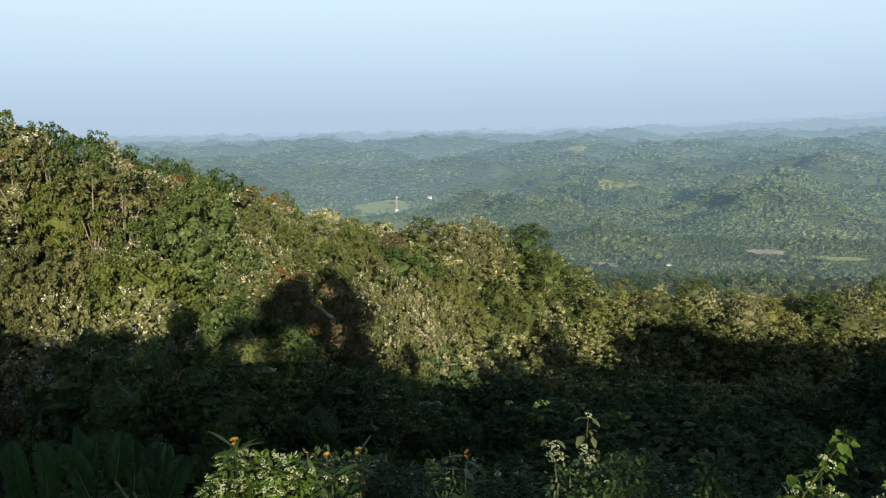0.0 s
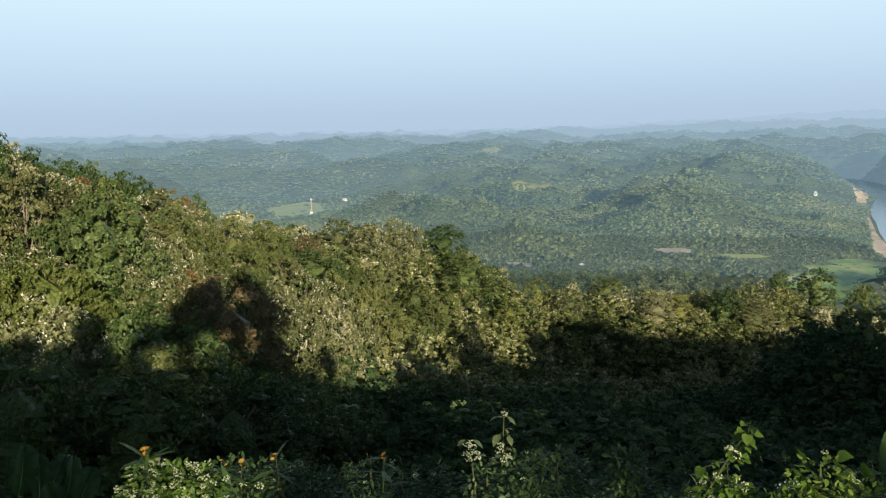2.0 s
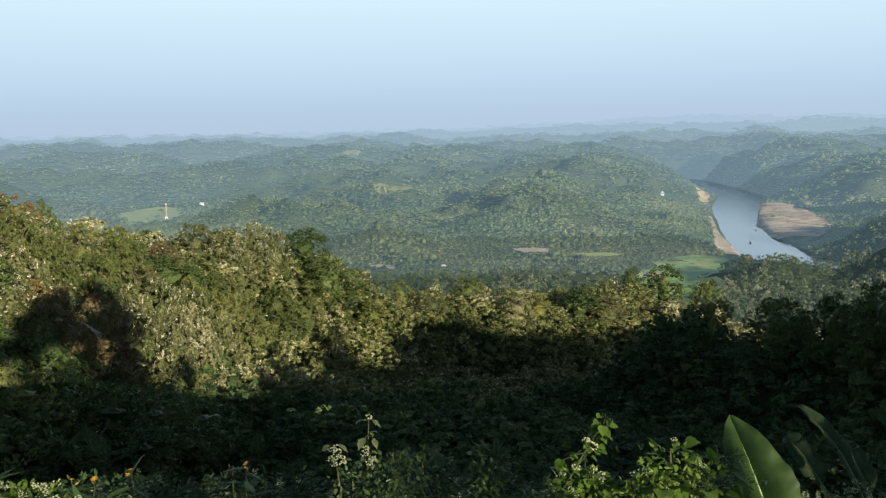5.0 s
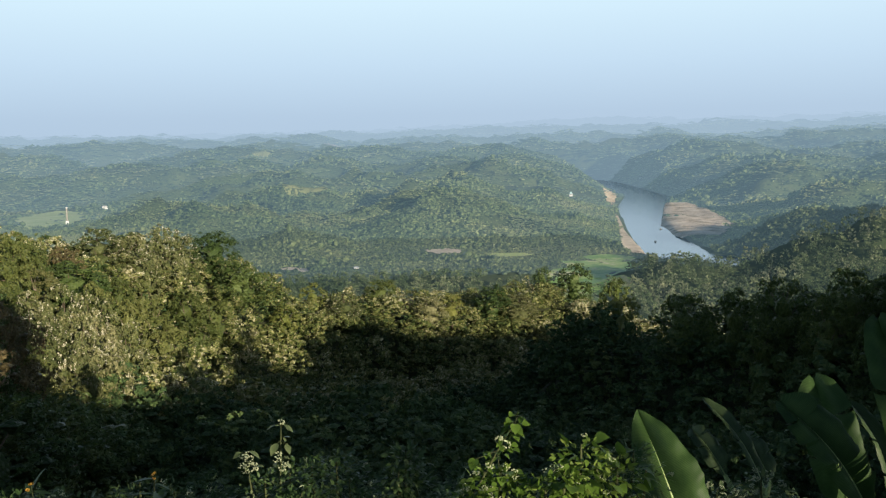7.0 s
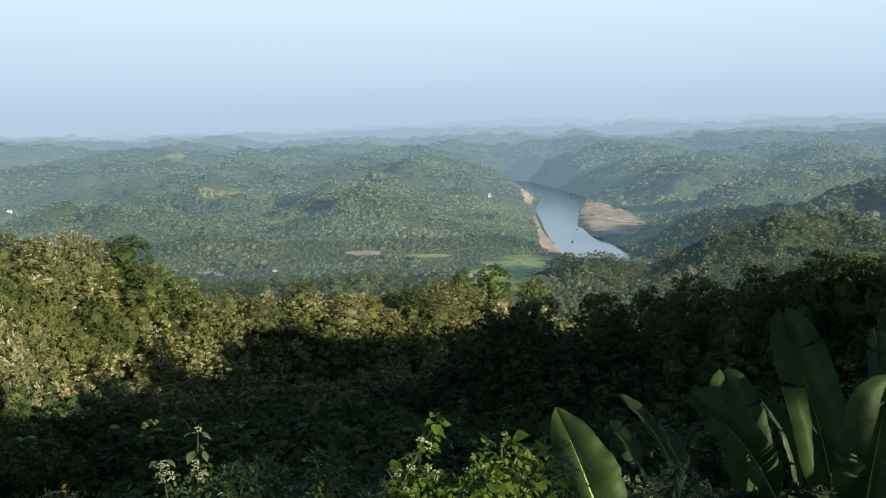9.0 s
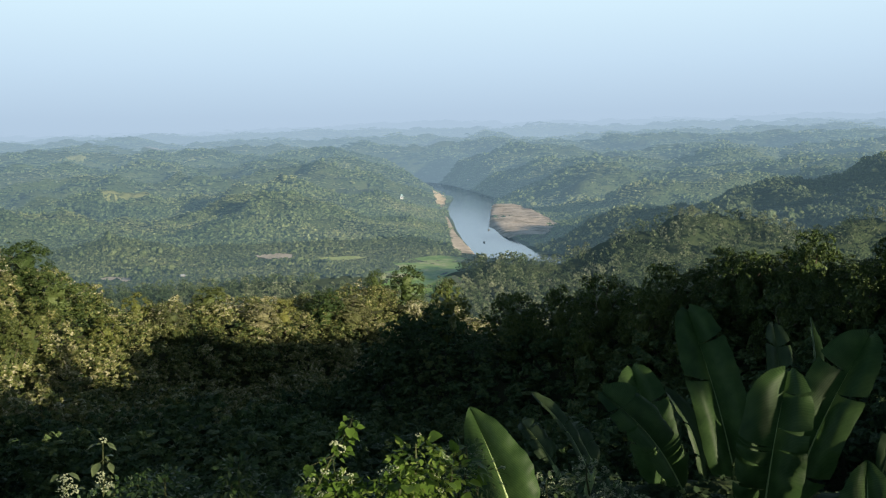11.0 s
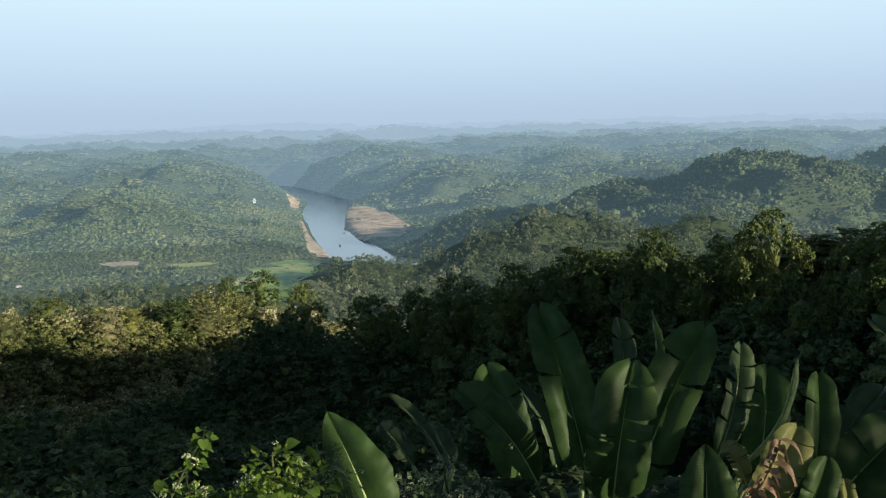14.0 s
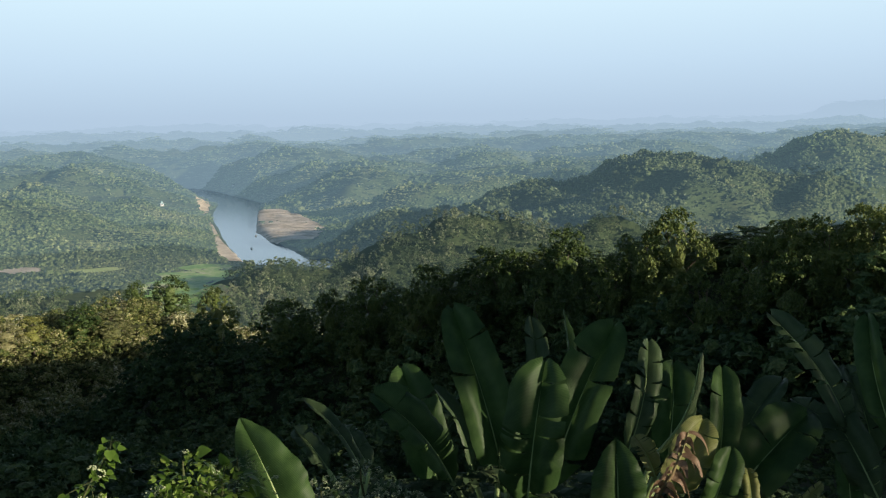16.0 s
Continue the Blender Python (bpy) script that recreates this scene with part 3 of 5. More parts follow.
# single trees placed and sized to fit the camera's view: kind, bearing, rise of the top and breadth in degrees
STANDING = [
    ("tall", 25.44, 0.72, 2.2), ("tall", 23.43, 0.37, 2.0), ("broad", 21.97, 0.34, 2.5), ("teak", 20.22, -0.05, 1.9), ("tall", 21.22, -1.1, 2.2), ("tall", 19.57, -1.31, 2.0),
    ("umbrella", 22.96, -2.27, 5.4), ("tan", 17.38, -2.09, 3.2), ("broad", 15.5, -2.7, 6.8), ("broad", 18.55, -4.4, 3.3), ("olive", 11.35, -3.6, 2.5), ("teak", 12.36, -5.43, 4.0),
    ("rust", 11.7, -6.93, 3.9), ("tan", 24.61, -5.34, 5.0), ("olive", 20.73, -6.45, 2.4), ("umbrella", 19.21, -6.92, 9.0), ("teak", 23.35, -8.41, 2.6), ("tan", 26.13, -9.2, 2.6),
    ("olive", 7.99, -4.62, 5.4), ("olive", 5.54, -4.91, 3.0), ("mauve", 3.2, -5.72, 2.3), ("teak", 1.33, -4.72, 3.3), ("teak", -2.09, -4.78, 4.0), ("teak", -0.57, -5.33, 2.9)]
STANDING += [
    ("broad", -5.36, -5.33, 3.5), ("teak", 3.54, -8.01, 5.2), ("teak", 1.9, -9.92, 5.4), ("olive", 0.45, -7.69, 4.3), ("olive", -3.41, -8.89, 5.4), ("broad", -6.89, -7.2, 3.2),
    ("mauve", 8.12, -8.25, 7.6), ("bright", 4.68, -13.69, 2.2), ("bright", -11.35, -8.74, 1.9), ("teak", -13.37, -9.38, 2.6), ("olive", -15.72, -8.67, 2.3), ("teak", -18.9, -9.84, 2.4),
    ("bright", -20.29, -9.69, 1.8), ("broad", -22.93, -9.3, 2.2), ("teak", -24.57, -9.74, 2.9), ("bright", -9.66, -10.07, 2.2)]
STANDING += [
    ("ridge", -34.95, -9.65, 4.0), ("ridge", -37.98, -9.6, 2.8), ("ridge", -40.72, -8.45, 2.8), ("ridge", -44.36, -8.18, 2.5), ("ridge", -43.23, -9.59, 3.3), ("ridge", -48.0, -7.16, 2.8),
    ("ridge", -49.27, -7.0, 2.5), ("ridge", -53.04, -6.13, 4.2), ("ridge", -57.94, -5.78, 3.1), ("ridge", -59.81, -4.9, 2.8), ("ridge", -64.95, -6.05, 3.1), ("ridge", -66.52, -5.52, 2.5),
    ("ridge", -68.67, -4.81, 3.5), ("ridge", -70.62, -4.62, 3.2), ("ridge", -51.6, -8.45, 2.6), ("ridge", -55.87, -7.9, 3.0), ("broad", -28.16, -7.87, 2.2), ("ridge", -30.8, -9.07, 2.3),
    ("ridge", -46.5, -10.38, 3.3), ("ridge", -53.39, -9.69, 3.3), ("ridge", -61.71, -8.17, 4.0), ("ridge", -66.58, -7.7, 3.3), ("ridge", -73.0, -4.5, 3.4), ("ridge", -39.6, -11.3, 3.4)]
groves = [row for row in STANDING if row[0] in ("teak", "olive", "tan") and row[3] > 3.6]
STANDING = [row for row in STANDING if row not in groves]
for kind, a, e, wide in groves:
    STANDING += [(kind, a + da * wide, e - de * wide, 0.52 * wide) for da, de in ((-0.02, 0.0), (-0.34, 0.12), (0.33, 0.09), (-0.15, 0.33), (0.2, 0.37))]
taken = []
for i, (kind, a, e, wide) in enumerate(STANDING):
    reach, gap = clear_view(a, e)
    h, w = TREES[kind][:2]
    want = min(max(1.15 * h, 0.9 * h * math.radians(wide) * 130 / w), 1.9 * h)
    fits = np.nonzero(gap < want)[0]
    k = int(fits[0]) if len(fits) else int(np.argmin(gap))
    r, tall = float(reach[k]), float(gap[k])
    s = max(r * math.radians(wide) / w, 0.75 * tall / h)
    if s > 1.5:
        great = make_tree(kind, 300 + i, grown=s)
        great.matrix_world = pose(-r * math.sin(radians(a)), r * math.cos(radians(a)), EYE + r * math.tan(radians(e)) - tall, 0, 0, 50 * i) @ Matrix.Diagonal((1, 1, tall / h / s / 0.97, 1))
        taken.append((a, e, wide, r))
        continue
    x, y = -r * math.sin(radians(a)), r * math.cos(radians(a))
    plant(kind, pose(x, y, EYE + r * math.tan(radians(e)) - tall, 0, 0, 137 * i) @ Matrix.Diagonal((s, s, tall / h / 0.97, 1)), i)
    taken.append((a, e, wide, r))


def headroom(x, y):
    """The rise that other trees may reach without standing before one of the single trees."""
    a, r = np.degrees(np.arctan2(-x, y)), np.hypot(x, y)
    lim = np.full(len(x), 90.0)
    for ta, te, tw, tr in taken:
        hide = (np.abs(a - ta) < 0.55 * tw + np.degrees(3.0 / r)) & (r < tr + 2)
        lim = np.where(hide, np.minimum(lim, te - min(0.42 * tw, 1.6)), lim)
    return lim


patchy = fbm(fx, fy, 40, 11, 3)
free = headroom(fx, fy)


def kind_for(p, u):
    """Teak and olive stands in drifts, dark broadleaf between, a dry tree here and there."""
    if u < 0.10:
        return ("tan", "rust", "tall", "bright")[int(u * 397) % 4]
    v = p + (u - 0.5) * 0.5
    return "broad" if v < 0.53 else "olive" if v < 0.64 else "teak"


for i in range(len(fx)):
    kind = kind_for(patchy[i], rng.random())
    s = rng.uniform(0.95, 1.4)
    bearing, reach = math.degrees(math.atan2(-fx[i], fy[i])), math.hypot(fx[i], fy[i])
    rise = float(np.interp(bearing, [p[0] for p in FLANK_LINE], [p[1] for p in FLANK_LINE])) - rng.uniform(0.1, 0.9)
    room = EYE + reach * math.tan(radians(min(rise, float(free[i])))) - fz[i]
    turn, lean = rng.uniform(0, 360), rng.uniform(-4, 4, 2)
    if room < 2.5:
        continue
    tall = min(s * rng.uniform(0.85, 1.15), room / TREES[kind][0])
    s = min(s, 1.5 * tall)
    plant(kind, pose(fx[i], fy[i], fz[i], lean[0], lean[1], turn) @ Matrix.Diagonal((s, s, tall, 1)), i)


WOOD_KINDS = {  # clumps, lowest foliage, clump size, squash, breadth, leaf size against the rest, looseness
    "broad": (19, 0.08, (0.09, 0.21), 0.8, (0.75, 0.95), 1.0, 0.45),
    "olive": (17, 0.08, (0.09, 0.20), 0.75, (0.7, 0.9), 0.95, 0.5),
    "teak": (17, 0.06, (0.09, 0.20), 1.0, (0.55, 0.7), 1.3, 0.6),
}


def wood_of_leaves(name, x, y, z, n_leaf, size, label, seed, hh=(8, 12), mat=None, limit=None, single=True, core=0, teak=True):
    """Many trees of leaf sprays round solid clumps, joined: stuff."""
    g = np.random.default_rng(seed)
    proto = {}
    for kind, (lumps, low, fat, flat, broad, leaf, loose) in WOOD_KINDS.items():
        proto[kind] = []
        for _ in range(5):
            form = tree_form(g, 1.0, g.uniform(*broad), lumps, low, fat, flat)
            pieces = [crown_leaves(form, int(n_leaf / leaf ** 1.5), size * leaf, g, loose, 0.62, single, 6), lumps_mesh(form, g, core, 0.5)]
            pale = np.zeros(sum(len(p[0]) for p in pieces))
            if kind == "teak":
                pieces.append(pale_tips(form, max(6, n_leaf // 16), size * 0.5, g))
                pale = np.concatenate([pale, np.ones(len(pieces[-1][0]))])
            proto[kind].append((*join(pieces), pale))
    vs, fs, tone, n = [], [], [], 0
    p = fbm(x, y, 45, 11, 3)
    for i in range(len(x)):
        shade = p[i] * 1.05 - 0.05 + g.normal(0, 0.14)
        kind = "broad" if shade < 0.40 else "olive" if shade < 0.50 or not teak else "teak"
        v, f, pale = proto[kind][int(g.integers(5))]
        a = g.uniform(0, 6.28)
        c, s = math.cos(a), math.sin(a)
        h = g.uniform(*hh)
        w = h * g.uniform(0.9, 1.25)
        if limit is not None and h > limit[i]:
            h = limit[i] * g.uniform(0.8, 1.0)
            w = min(w, 2.2 * h)
        vs.append(np.stack([(v[:, 0] * c - v[:, 1] * s) * w + x[i], (v[:, 0] * s + v[:, 1] * c) * w + y[i], v[:, 2] * h + z[i]], 1))
        fs.append(f + n)
        n += len(v)
        tone.append(np.clip(shade + 0.6 * pale, 0, 1))
    ob = new(name, mesh_from(name, np.concatenate(vs), np.concatenate(fs), mat or NEARWOOD, np.concatenate(tone)))
    return tagged(ob, label, "trees", kind="stuff")


x2, y2, z2 = tx, ty, tz
r2 = np.hypot(x2, y2)
c = (r2 < 75), (r2 < 130) | ((x2 > 55) & (r2 < 200))
c, e = c
# the tree line of the ridge that falls away from the crest, as it stands in the camera's view: caps the trees along the
# bearing
LINE = [(-76, -4.4), (-71.5, -4.7), (-67.5, -5.1), (-64.8, -6.0), (-61.0, -6.9), (-60.0, -5.2), (-56.8, -6.6), (-53.0, -6.1), (-47.7, -7.3), (-45.2, -8.2), (-38.5, -9.3), (-33.2, -9.9), (-30, -10.6)]


def tree_line(a):
    return np.interp(a, [p[0] for p in LINE], [p[1] for p in LINE])


bear = np.degrees(np.arctan2(-x2, y2))
cap = np.where((bear < -31) & (r2 > 60) & (r2 < 210), EYE + r2 * np.tan(np.radians(tree_line(bear) - rng.uniform(1.3, 3.0, len(bear)))) - z2, 30.0)
cap = np.where((bear > -34) & (bear < 3) & (r2 < 110), np.minimum(cap, EYE + r2 * math.tan(radians(-16.3)) - z2), cap)
cap = np.minimum(cap, EYE + r2 * np.tan(np.radians(np.minimum(headroom(x2, y2), 40))) - z2)
SPUR_LINE = [(-33.6, -10.4), (-32.8, -11.0), (-31.7, -10.3), (-30.7, -9.5), (-29.4, -10.1), (-28.5, -9.6), (-27.1, -8.8), (-25.7, -8.3), (-23.2, -9.0), (-19.1, -9.1), (-14.8, -8.9), (-11.3, -8.8), (-9.2, -8.0), (-7.8, -6.8), (-5.6, -5.6), (-3, -4.8), (3, -4.8), (5, -5.0)]
spur = np.interp(bear, [p[0] for p in SPUR_LINE], [p[1] for p in SPUR_LINE]) - rng.uniform(0.1, 0.7, len(bear))
cap = np.where((bear > -33.6) & (bear < 4) & (r2 > 150), np.minimum(cap, EYE + r2 * np.tan(np.radians(spur)) - z2), cap)
cap = np.maximum(cap, 2.2)
wood_of_leaves("scrub", x2[c], y2[c], z2[c], 900, 0.032, "dense dark scrub and young trees below the viewpoint", 21, (3.4, 5.2), SHADEWOOD, cap[c], teak=False)
c = e & ~c
wood_of_leaves("near_woods", x2[c], y2[c], z2[c], 520, 0.042, "dense shaded broadleaf woods in the gully", 23, (8.0, 12.0), SHADEWOOD, cap[c], teak=False)
bx, by = scatter(70, 290, 4.6, rng, -32, 36)
bz = height(bx, by)
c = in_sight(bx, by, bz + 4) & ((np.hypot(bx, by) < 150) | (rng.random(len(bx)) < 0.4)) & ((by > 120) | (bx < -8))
c &= np.hypot(bx, by) < 300
# The shaded leaf copy paints the gaps under the crowns dark.
wood_of_leaves("understorey", bx[c], by[c], bz[c], 120, 0.07, "bushes and saplings under the slope's trees", 24, (3.4, 5.4), SHADEWOOD, teak=False)
wood_of_leaves("slope_woods", x2[~e], y2[~e], z2[~e], 440, 0.044, "dense mixed broadleaf and teak woods on the spur", 22, limit=cap[~e])


def special(kind, a, e, r, tall, wide, label):
    """A tree whose top stands at a bearing and rise from the viewpoint."""
    p = (-r * math.sin(radians(a)), r * math.cos(radians(a)))
    gz = ground_z(*p)
    sz = max(tall, (EYE + r * math.tan(radians(e)) - gz) / (TREES[kind][0] * 0.98))
    plant(kind, pose(p[0], p[1], gz, 0, 0, a * 7) @ Matrix.Diagonal((wide, wide, sz, 1)), int(abs(a) * 10), label)


special("rust", 8.6, -8.6, 150, 0.6, 1.2, "tree with dry orange leaves and bare branches")
special("rust", 11.6, -2.5, 150, 0.6, 1.0, "thin tan tree standing out on the skyline")
special("broad", -26.1, -8.05, 338, 0.8, 0.8, "tall dark tree rising above the spur's canopy")
special("broad", 13.6, -1.6, 140, 0.8, 0.8, "dark green tree on the skyline of the slope")
special("broad", 16.6, -0.9, 128, 0.8, 0.7, "slender dark tree on the skyline of the slope")


def bare_tree(a, e, r):
    """A leafless tree: trunk, forked limbs and fine twigs."""
    g = np.random.default_rng(404)
    p = (-r * math.sin(radians(a)), r * math.cos(radians(a)))
    gz = float(height(np.array([p[0]]), np.array([p[1]]))[0])
    h = EYE + r * math.tan(radians(e)) - gz
    root = tagged(new("bare_tree"), "leafless tree with pale spreading twigs", "tree")
    limbs, twigs = [], []
    for i in range(9):
        ang, z0 = g.uniform(0, 6.28), h * g.uniform(0.35, 0.6)
        tip = Vector((math.cos(ang) * g.uniform(1.5, 3.6), math.sin(ang) * g.uniform(1.5, 3.6), h * g.uniform(0.8, 1.0)))
        limbs.append(tube([(0, 0, z0), (tip.x * 0.4, tip.y * 0.4, z0 + (tip.z - z0) * 0.6), tuple(tip)], [0.11, 0.08, 0.03], 5))
        for _ in range(9):
            u = g.uniform(0.4, 1)
            b0 = Vector((tip.x * u, tip.y * u, z0 + (tip.z - z0) * u))
            twigs.append(tube([tuple(b0), tuple(b0 + Vector(g.normal(0, 0.7, 3)) + Vector((0, 0, 0.5)))], [0.025, 0.012], 4))
    trunk = part("trunk", *tube([(0, 0, -0.5), (0.1, 0, h * 0.4), (0, 0, h * 0.7)], [0.2, 0.15, 0.08]), PALE_BARK, root)
    part("limb", *join(limbs), PALE_BARK, root)
    part("twig", *join(twigs), PALE_BARK, root)
    root.matrix_world = pose(p[0], p[1], gz)


g1 = np.random.default_rng(12)
for a, e, wide in ((26.2, 1.9, 1.0), (24.6, 1.3, 0.9), (25.2, -5.5, 0.8), (23.0, 1.1, 0.8), (21.3, 0.75, 0.9), (20.2, 0.05, 0.7), (19.2, -0.15, 0.7), (17.6, -0.95, 0.8), (15.9, -0.95, 0.65), (14.4, -1.7, 0.75), (13.0, -2.3, 0.7), (10.1, -3.2, 0.7)):
    special("broad", a, e, float(np.interp(a, [10, 15, 26], [158, 134, 112])) + g1.uniform(-3, 3), 0.7, wide, "dense dark green tree on the skyline of the slope")
for a in np.arange(-74, -34, 1.7):
    a = a + g1.uniform(-0.4, 0.4)
    if abs(a + 61.2) > 0.9:
        r = float(np.interp(a, [-76, -55, -34], [112, 123, 166])) + g1.uniform(-4, 4)
        e = min(float(tree_line(a)) - 0.3 - 1.9 * g1.uniform() ** 2, float(headroom(np.array([-r * math.sin(radians(a))]), np.array([r * math.cos(radians(a))]))[0]))
        special("ridge", a, e, r, 0.4, g1.uniform(1.0, 1.5), "dark domed tree on the shaded ridge with sunlit top")
bare_tree(-61.5, -5.6, 117)
# unseen trees added behind the viewpoint to shape the shadows on gully and bushes: place along the crest, top and
# breadth
SHADOW_TREES = [(-58, 124, 1), (-50, 123.6, 1), (-41, 123.2, 1), (-33, 123.8, 1), (-25, 124, 1), (-18, 124.2, 0.9), (-14, 123.4, 0.6), (-10, 124, 0.7), (-6.4, 123.2, 0.4), (-3.5, 126, 0.42), (-1.6, 122.2, 0.28), (0.2, 123.8, 0.36), (3.68, 122.7, 0.14), (4.2, 122.4, 0.09), (5.3, 122.4, 0.07), (6.62, 122.3, 0.08), (10.64, 121.7, 0.07),
               (3.3, 121.2, 0.14), (4.6, 121.25, 0.15), (5.8, 121.2, 0.2), (7.0, 121.2, 0.14), (8.05, 122.0, 0.05), (8.4, 121.8, 0.1), (11.2, 122.4, 0.15), (11.65, 123, 0.13), (13.1, 127, 0.3), (14.7, 128.5, 0.45), (19.8, 116, 0.3), (22.9, 121.8, 0.42), (26.8, 115.8, 0.4), (32, 117.4, 0.7), (37.5, 118.6, 0.7), (42.4, 120.2, 0.62)]
SHADOW_TREES += [(46.6, 122, 0.6), (52, 117.4, 0.5), (56.5, 118.8, 0.6), (62, 121, 0.7), (66.3, 124.4, 0.62), (71.3, 127, 0.62), (76.8, 116, 0.4), (81.5, 116, 0.5), (86.5, 119, 0.6), (92.5, 118.6, 0.6), (98.6, 121.4, 0.6), (103.6, 122, 0.4),
                (108, 121, 0.6), (114, 120.2, 0.6), (120.8, 120.9, 0.8), (128.5, 117.4, 0.8), (136, 118.4, 0.8), (143.5, 118.8, 0.8), (151, 120.4, 0.85)]
SHADOW_TREES += [(160 + 9 * k, 118.6 + 0.3 * k, 1.05) for k in range(7)]
# an unseen closed row of lower trees, added to block the light between them
SHADOW_TREES += [(29 + 5.2 * k, 115.4 + 0.7 * math.sin(2.3 * k), 0.72) for k in range(13)] + [(108 + 6.5 * k, 115 + 0.7 * math.sin(1.9 * k), 0.85) for k in range(15)]
# unseen high crowns, added to leave windows of light below: place, top, breadth, lowest foliage
HIGH_SHADOW_TREES = [(12.9, 133, 0.78, 0.62), (15.9, 131.2, 0.3, 0.7), (7.3, 130, 0.6, 0.88), (4.5, 127.9, 0.34, 0.93), (1.2, 124.9, 0.18, 0.95), (2.3, 125, 0.22, 0.95), (3.3, 125.6, 0.2, 0.95), (4.2, 125.1, 0.2, 0.95), (5.3, 126.2, 0.2, 0.95), (6.66, 126.6, 0.22, 0.95), (8.0, 127.2, 0.16, 0.95), (10.1, 124.5, 0.2, 0.95), (10.1, 126.8, 0.3, 0.93), (8.9, 123.6, 0.1, 0.95), (8.6, 127, 0.25, 0.93)]
shadow_models = [make_tree("broad", 100 + k, 0.2, 0.2) for k in range(3)]


def stand_to(root, x, y, top, wide, turn):
    """Sets a tree on the ground, as tall as its given top."""
    z = ground_z(x, y)
    tall = max(v.co.z for part_ob in root.children if part_ob.name.startswith("crown") for v in part_ob.data.vertices)
    root.matrix_world = pose(x, y, z, 0, 0, turn) @ Matrix.Diagonal((wide, wide, (top - z) / tall, 1))


for i, (bx, top, wide) in enumerate(SHADOW_TREES):
    tree = shadow_models[i] if i < 3 else copy_thing(shadow_models[i % 3], pose(bx, -12, 0))
    stand_to(tree, bx, -12 + 0.5 * math.sin(7.3 * i), top, wide, 137 * i)
for i, (bx, top, wide, low) in enumerate(HIGH_SHADOW_TREES):
    stand_to(make_tree("broad", 111 + i, 0.4, low), bx, -12.5, top, wide, 70 * i)


def wood_of_lumps(name, x, y, sub, hh, ww, mat, label, seed, sprays=0):
    """Far trees as small ragged crowns, with a few loose sprays of leaves on each where they are nearer, joined: stuff."""
    g = np.random.default_rng(seed)
    z = height(x, y)
    iv, jf = ICO[sub]
    n, m = len(x), len(iv)
    odd = np.exp(g.normal(0, 0.22, n))
    stand = step01(0.40, 0.62, fbm(x, y, 75, 41, 4) + g.normal(0, 0.045, n))
    h, w = g.uniform(*hh, n) * (0.34 + 0.62 * stand) * odd, g.uniform(*ww, n) * odd * (0.8 + 0.35 * stand)
    turn = g.uniform(0, 6.28, (n, 1))
    cx, sx = np.cos(turn), np.sin(turn)
    base = np.repeat(iv[None], n, 0) * g.uniform(*((0.5, 1.45) if sub == 1 else (0.72, 1.28)), (n, m, 1))
    bx, by = base[:, :, 0] * cx - base[:, :, 1] * sx, base[:, :, 0] * sx + base[:, :, 1] * cx
    v = np.stack([bx * w[:, None] / 2 + x[:, None], by * w[:, None] / 2 + y[:, None], (base[:, :, 2] * 0.6 + 0.40) * h[:, None] + z[:, None]], 2).reshape(-1, 3)
    f = (jf[None] + (np.arange(n) * m)[:, None, None]).reshape(-1, 3)
    tone = np.clip(0.66 + 1.2 * (fbm(x, y, 95, 51, 5) - 0.5) - 0.26 * stand + g.normal(0, 0.07, n), 0, 1)
    tones = np.repeat(tone, m)
    if sprays:
        d = g.normal(size=(n * sprays, 3)) + (0, 0, 0.45)
        d /= np.linalg.norm(d, axis=1, keepdims=True)
        wide, high = np.repeat(w, sprays)[:, None] / 2, np.repeat(h, sprays)
        at = np.stack([np.repeat(x, sprays) + d[:, 0] * wide[:, 0] * 0.95, np.repeat(y, sprays) + d[:, 1] * wide[:, 0] * 0.95, np.repeat(z, sprays) + (0.42 + 0.50 * d[:, 2]) * high], 1)
        sv, sf = leaf_quads(at, d + g.normal(size=d.shape) * 0.5, wide[:, 0] * g.uniform(0.22, 0.42, len(at)), g, 0.7, True)
        v, f = join([(v, f), (sv, sf)])
        tones = np.concatenate([tones, np.repeat(np.clip(np.repeat(tone, sprays) + g.normal(0, 0.07, n * sprays), 0, 1), 3)])
    return tagged(new(name, mesh_from(name, v, f, mat, tones, smooth=True)), label, "trees", kind="stuff")


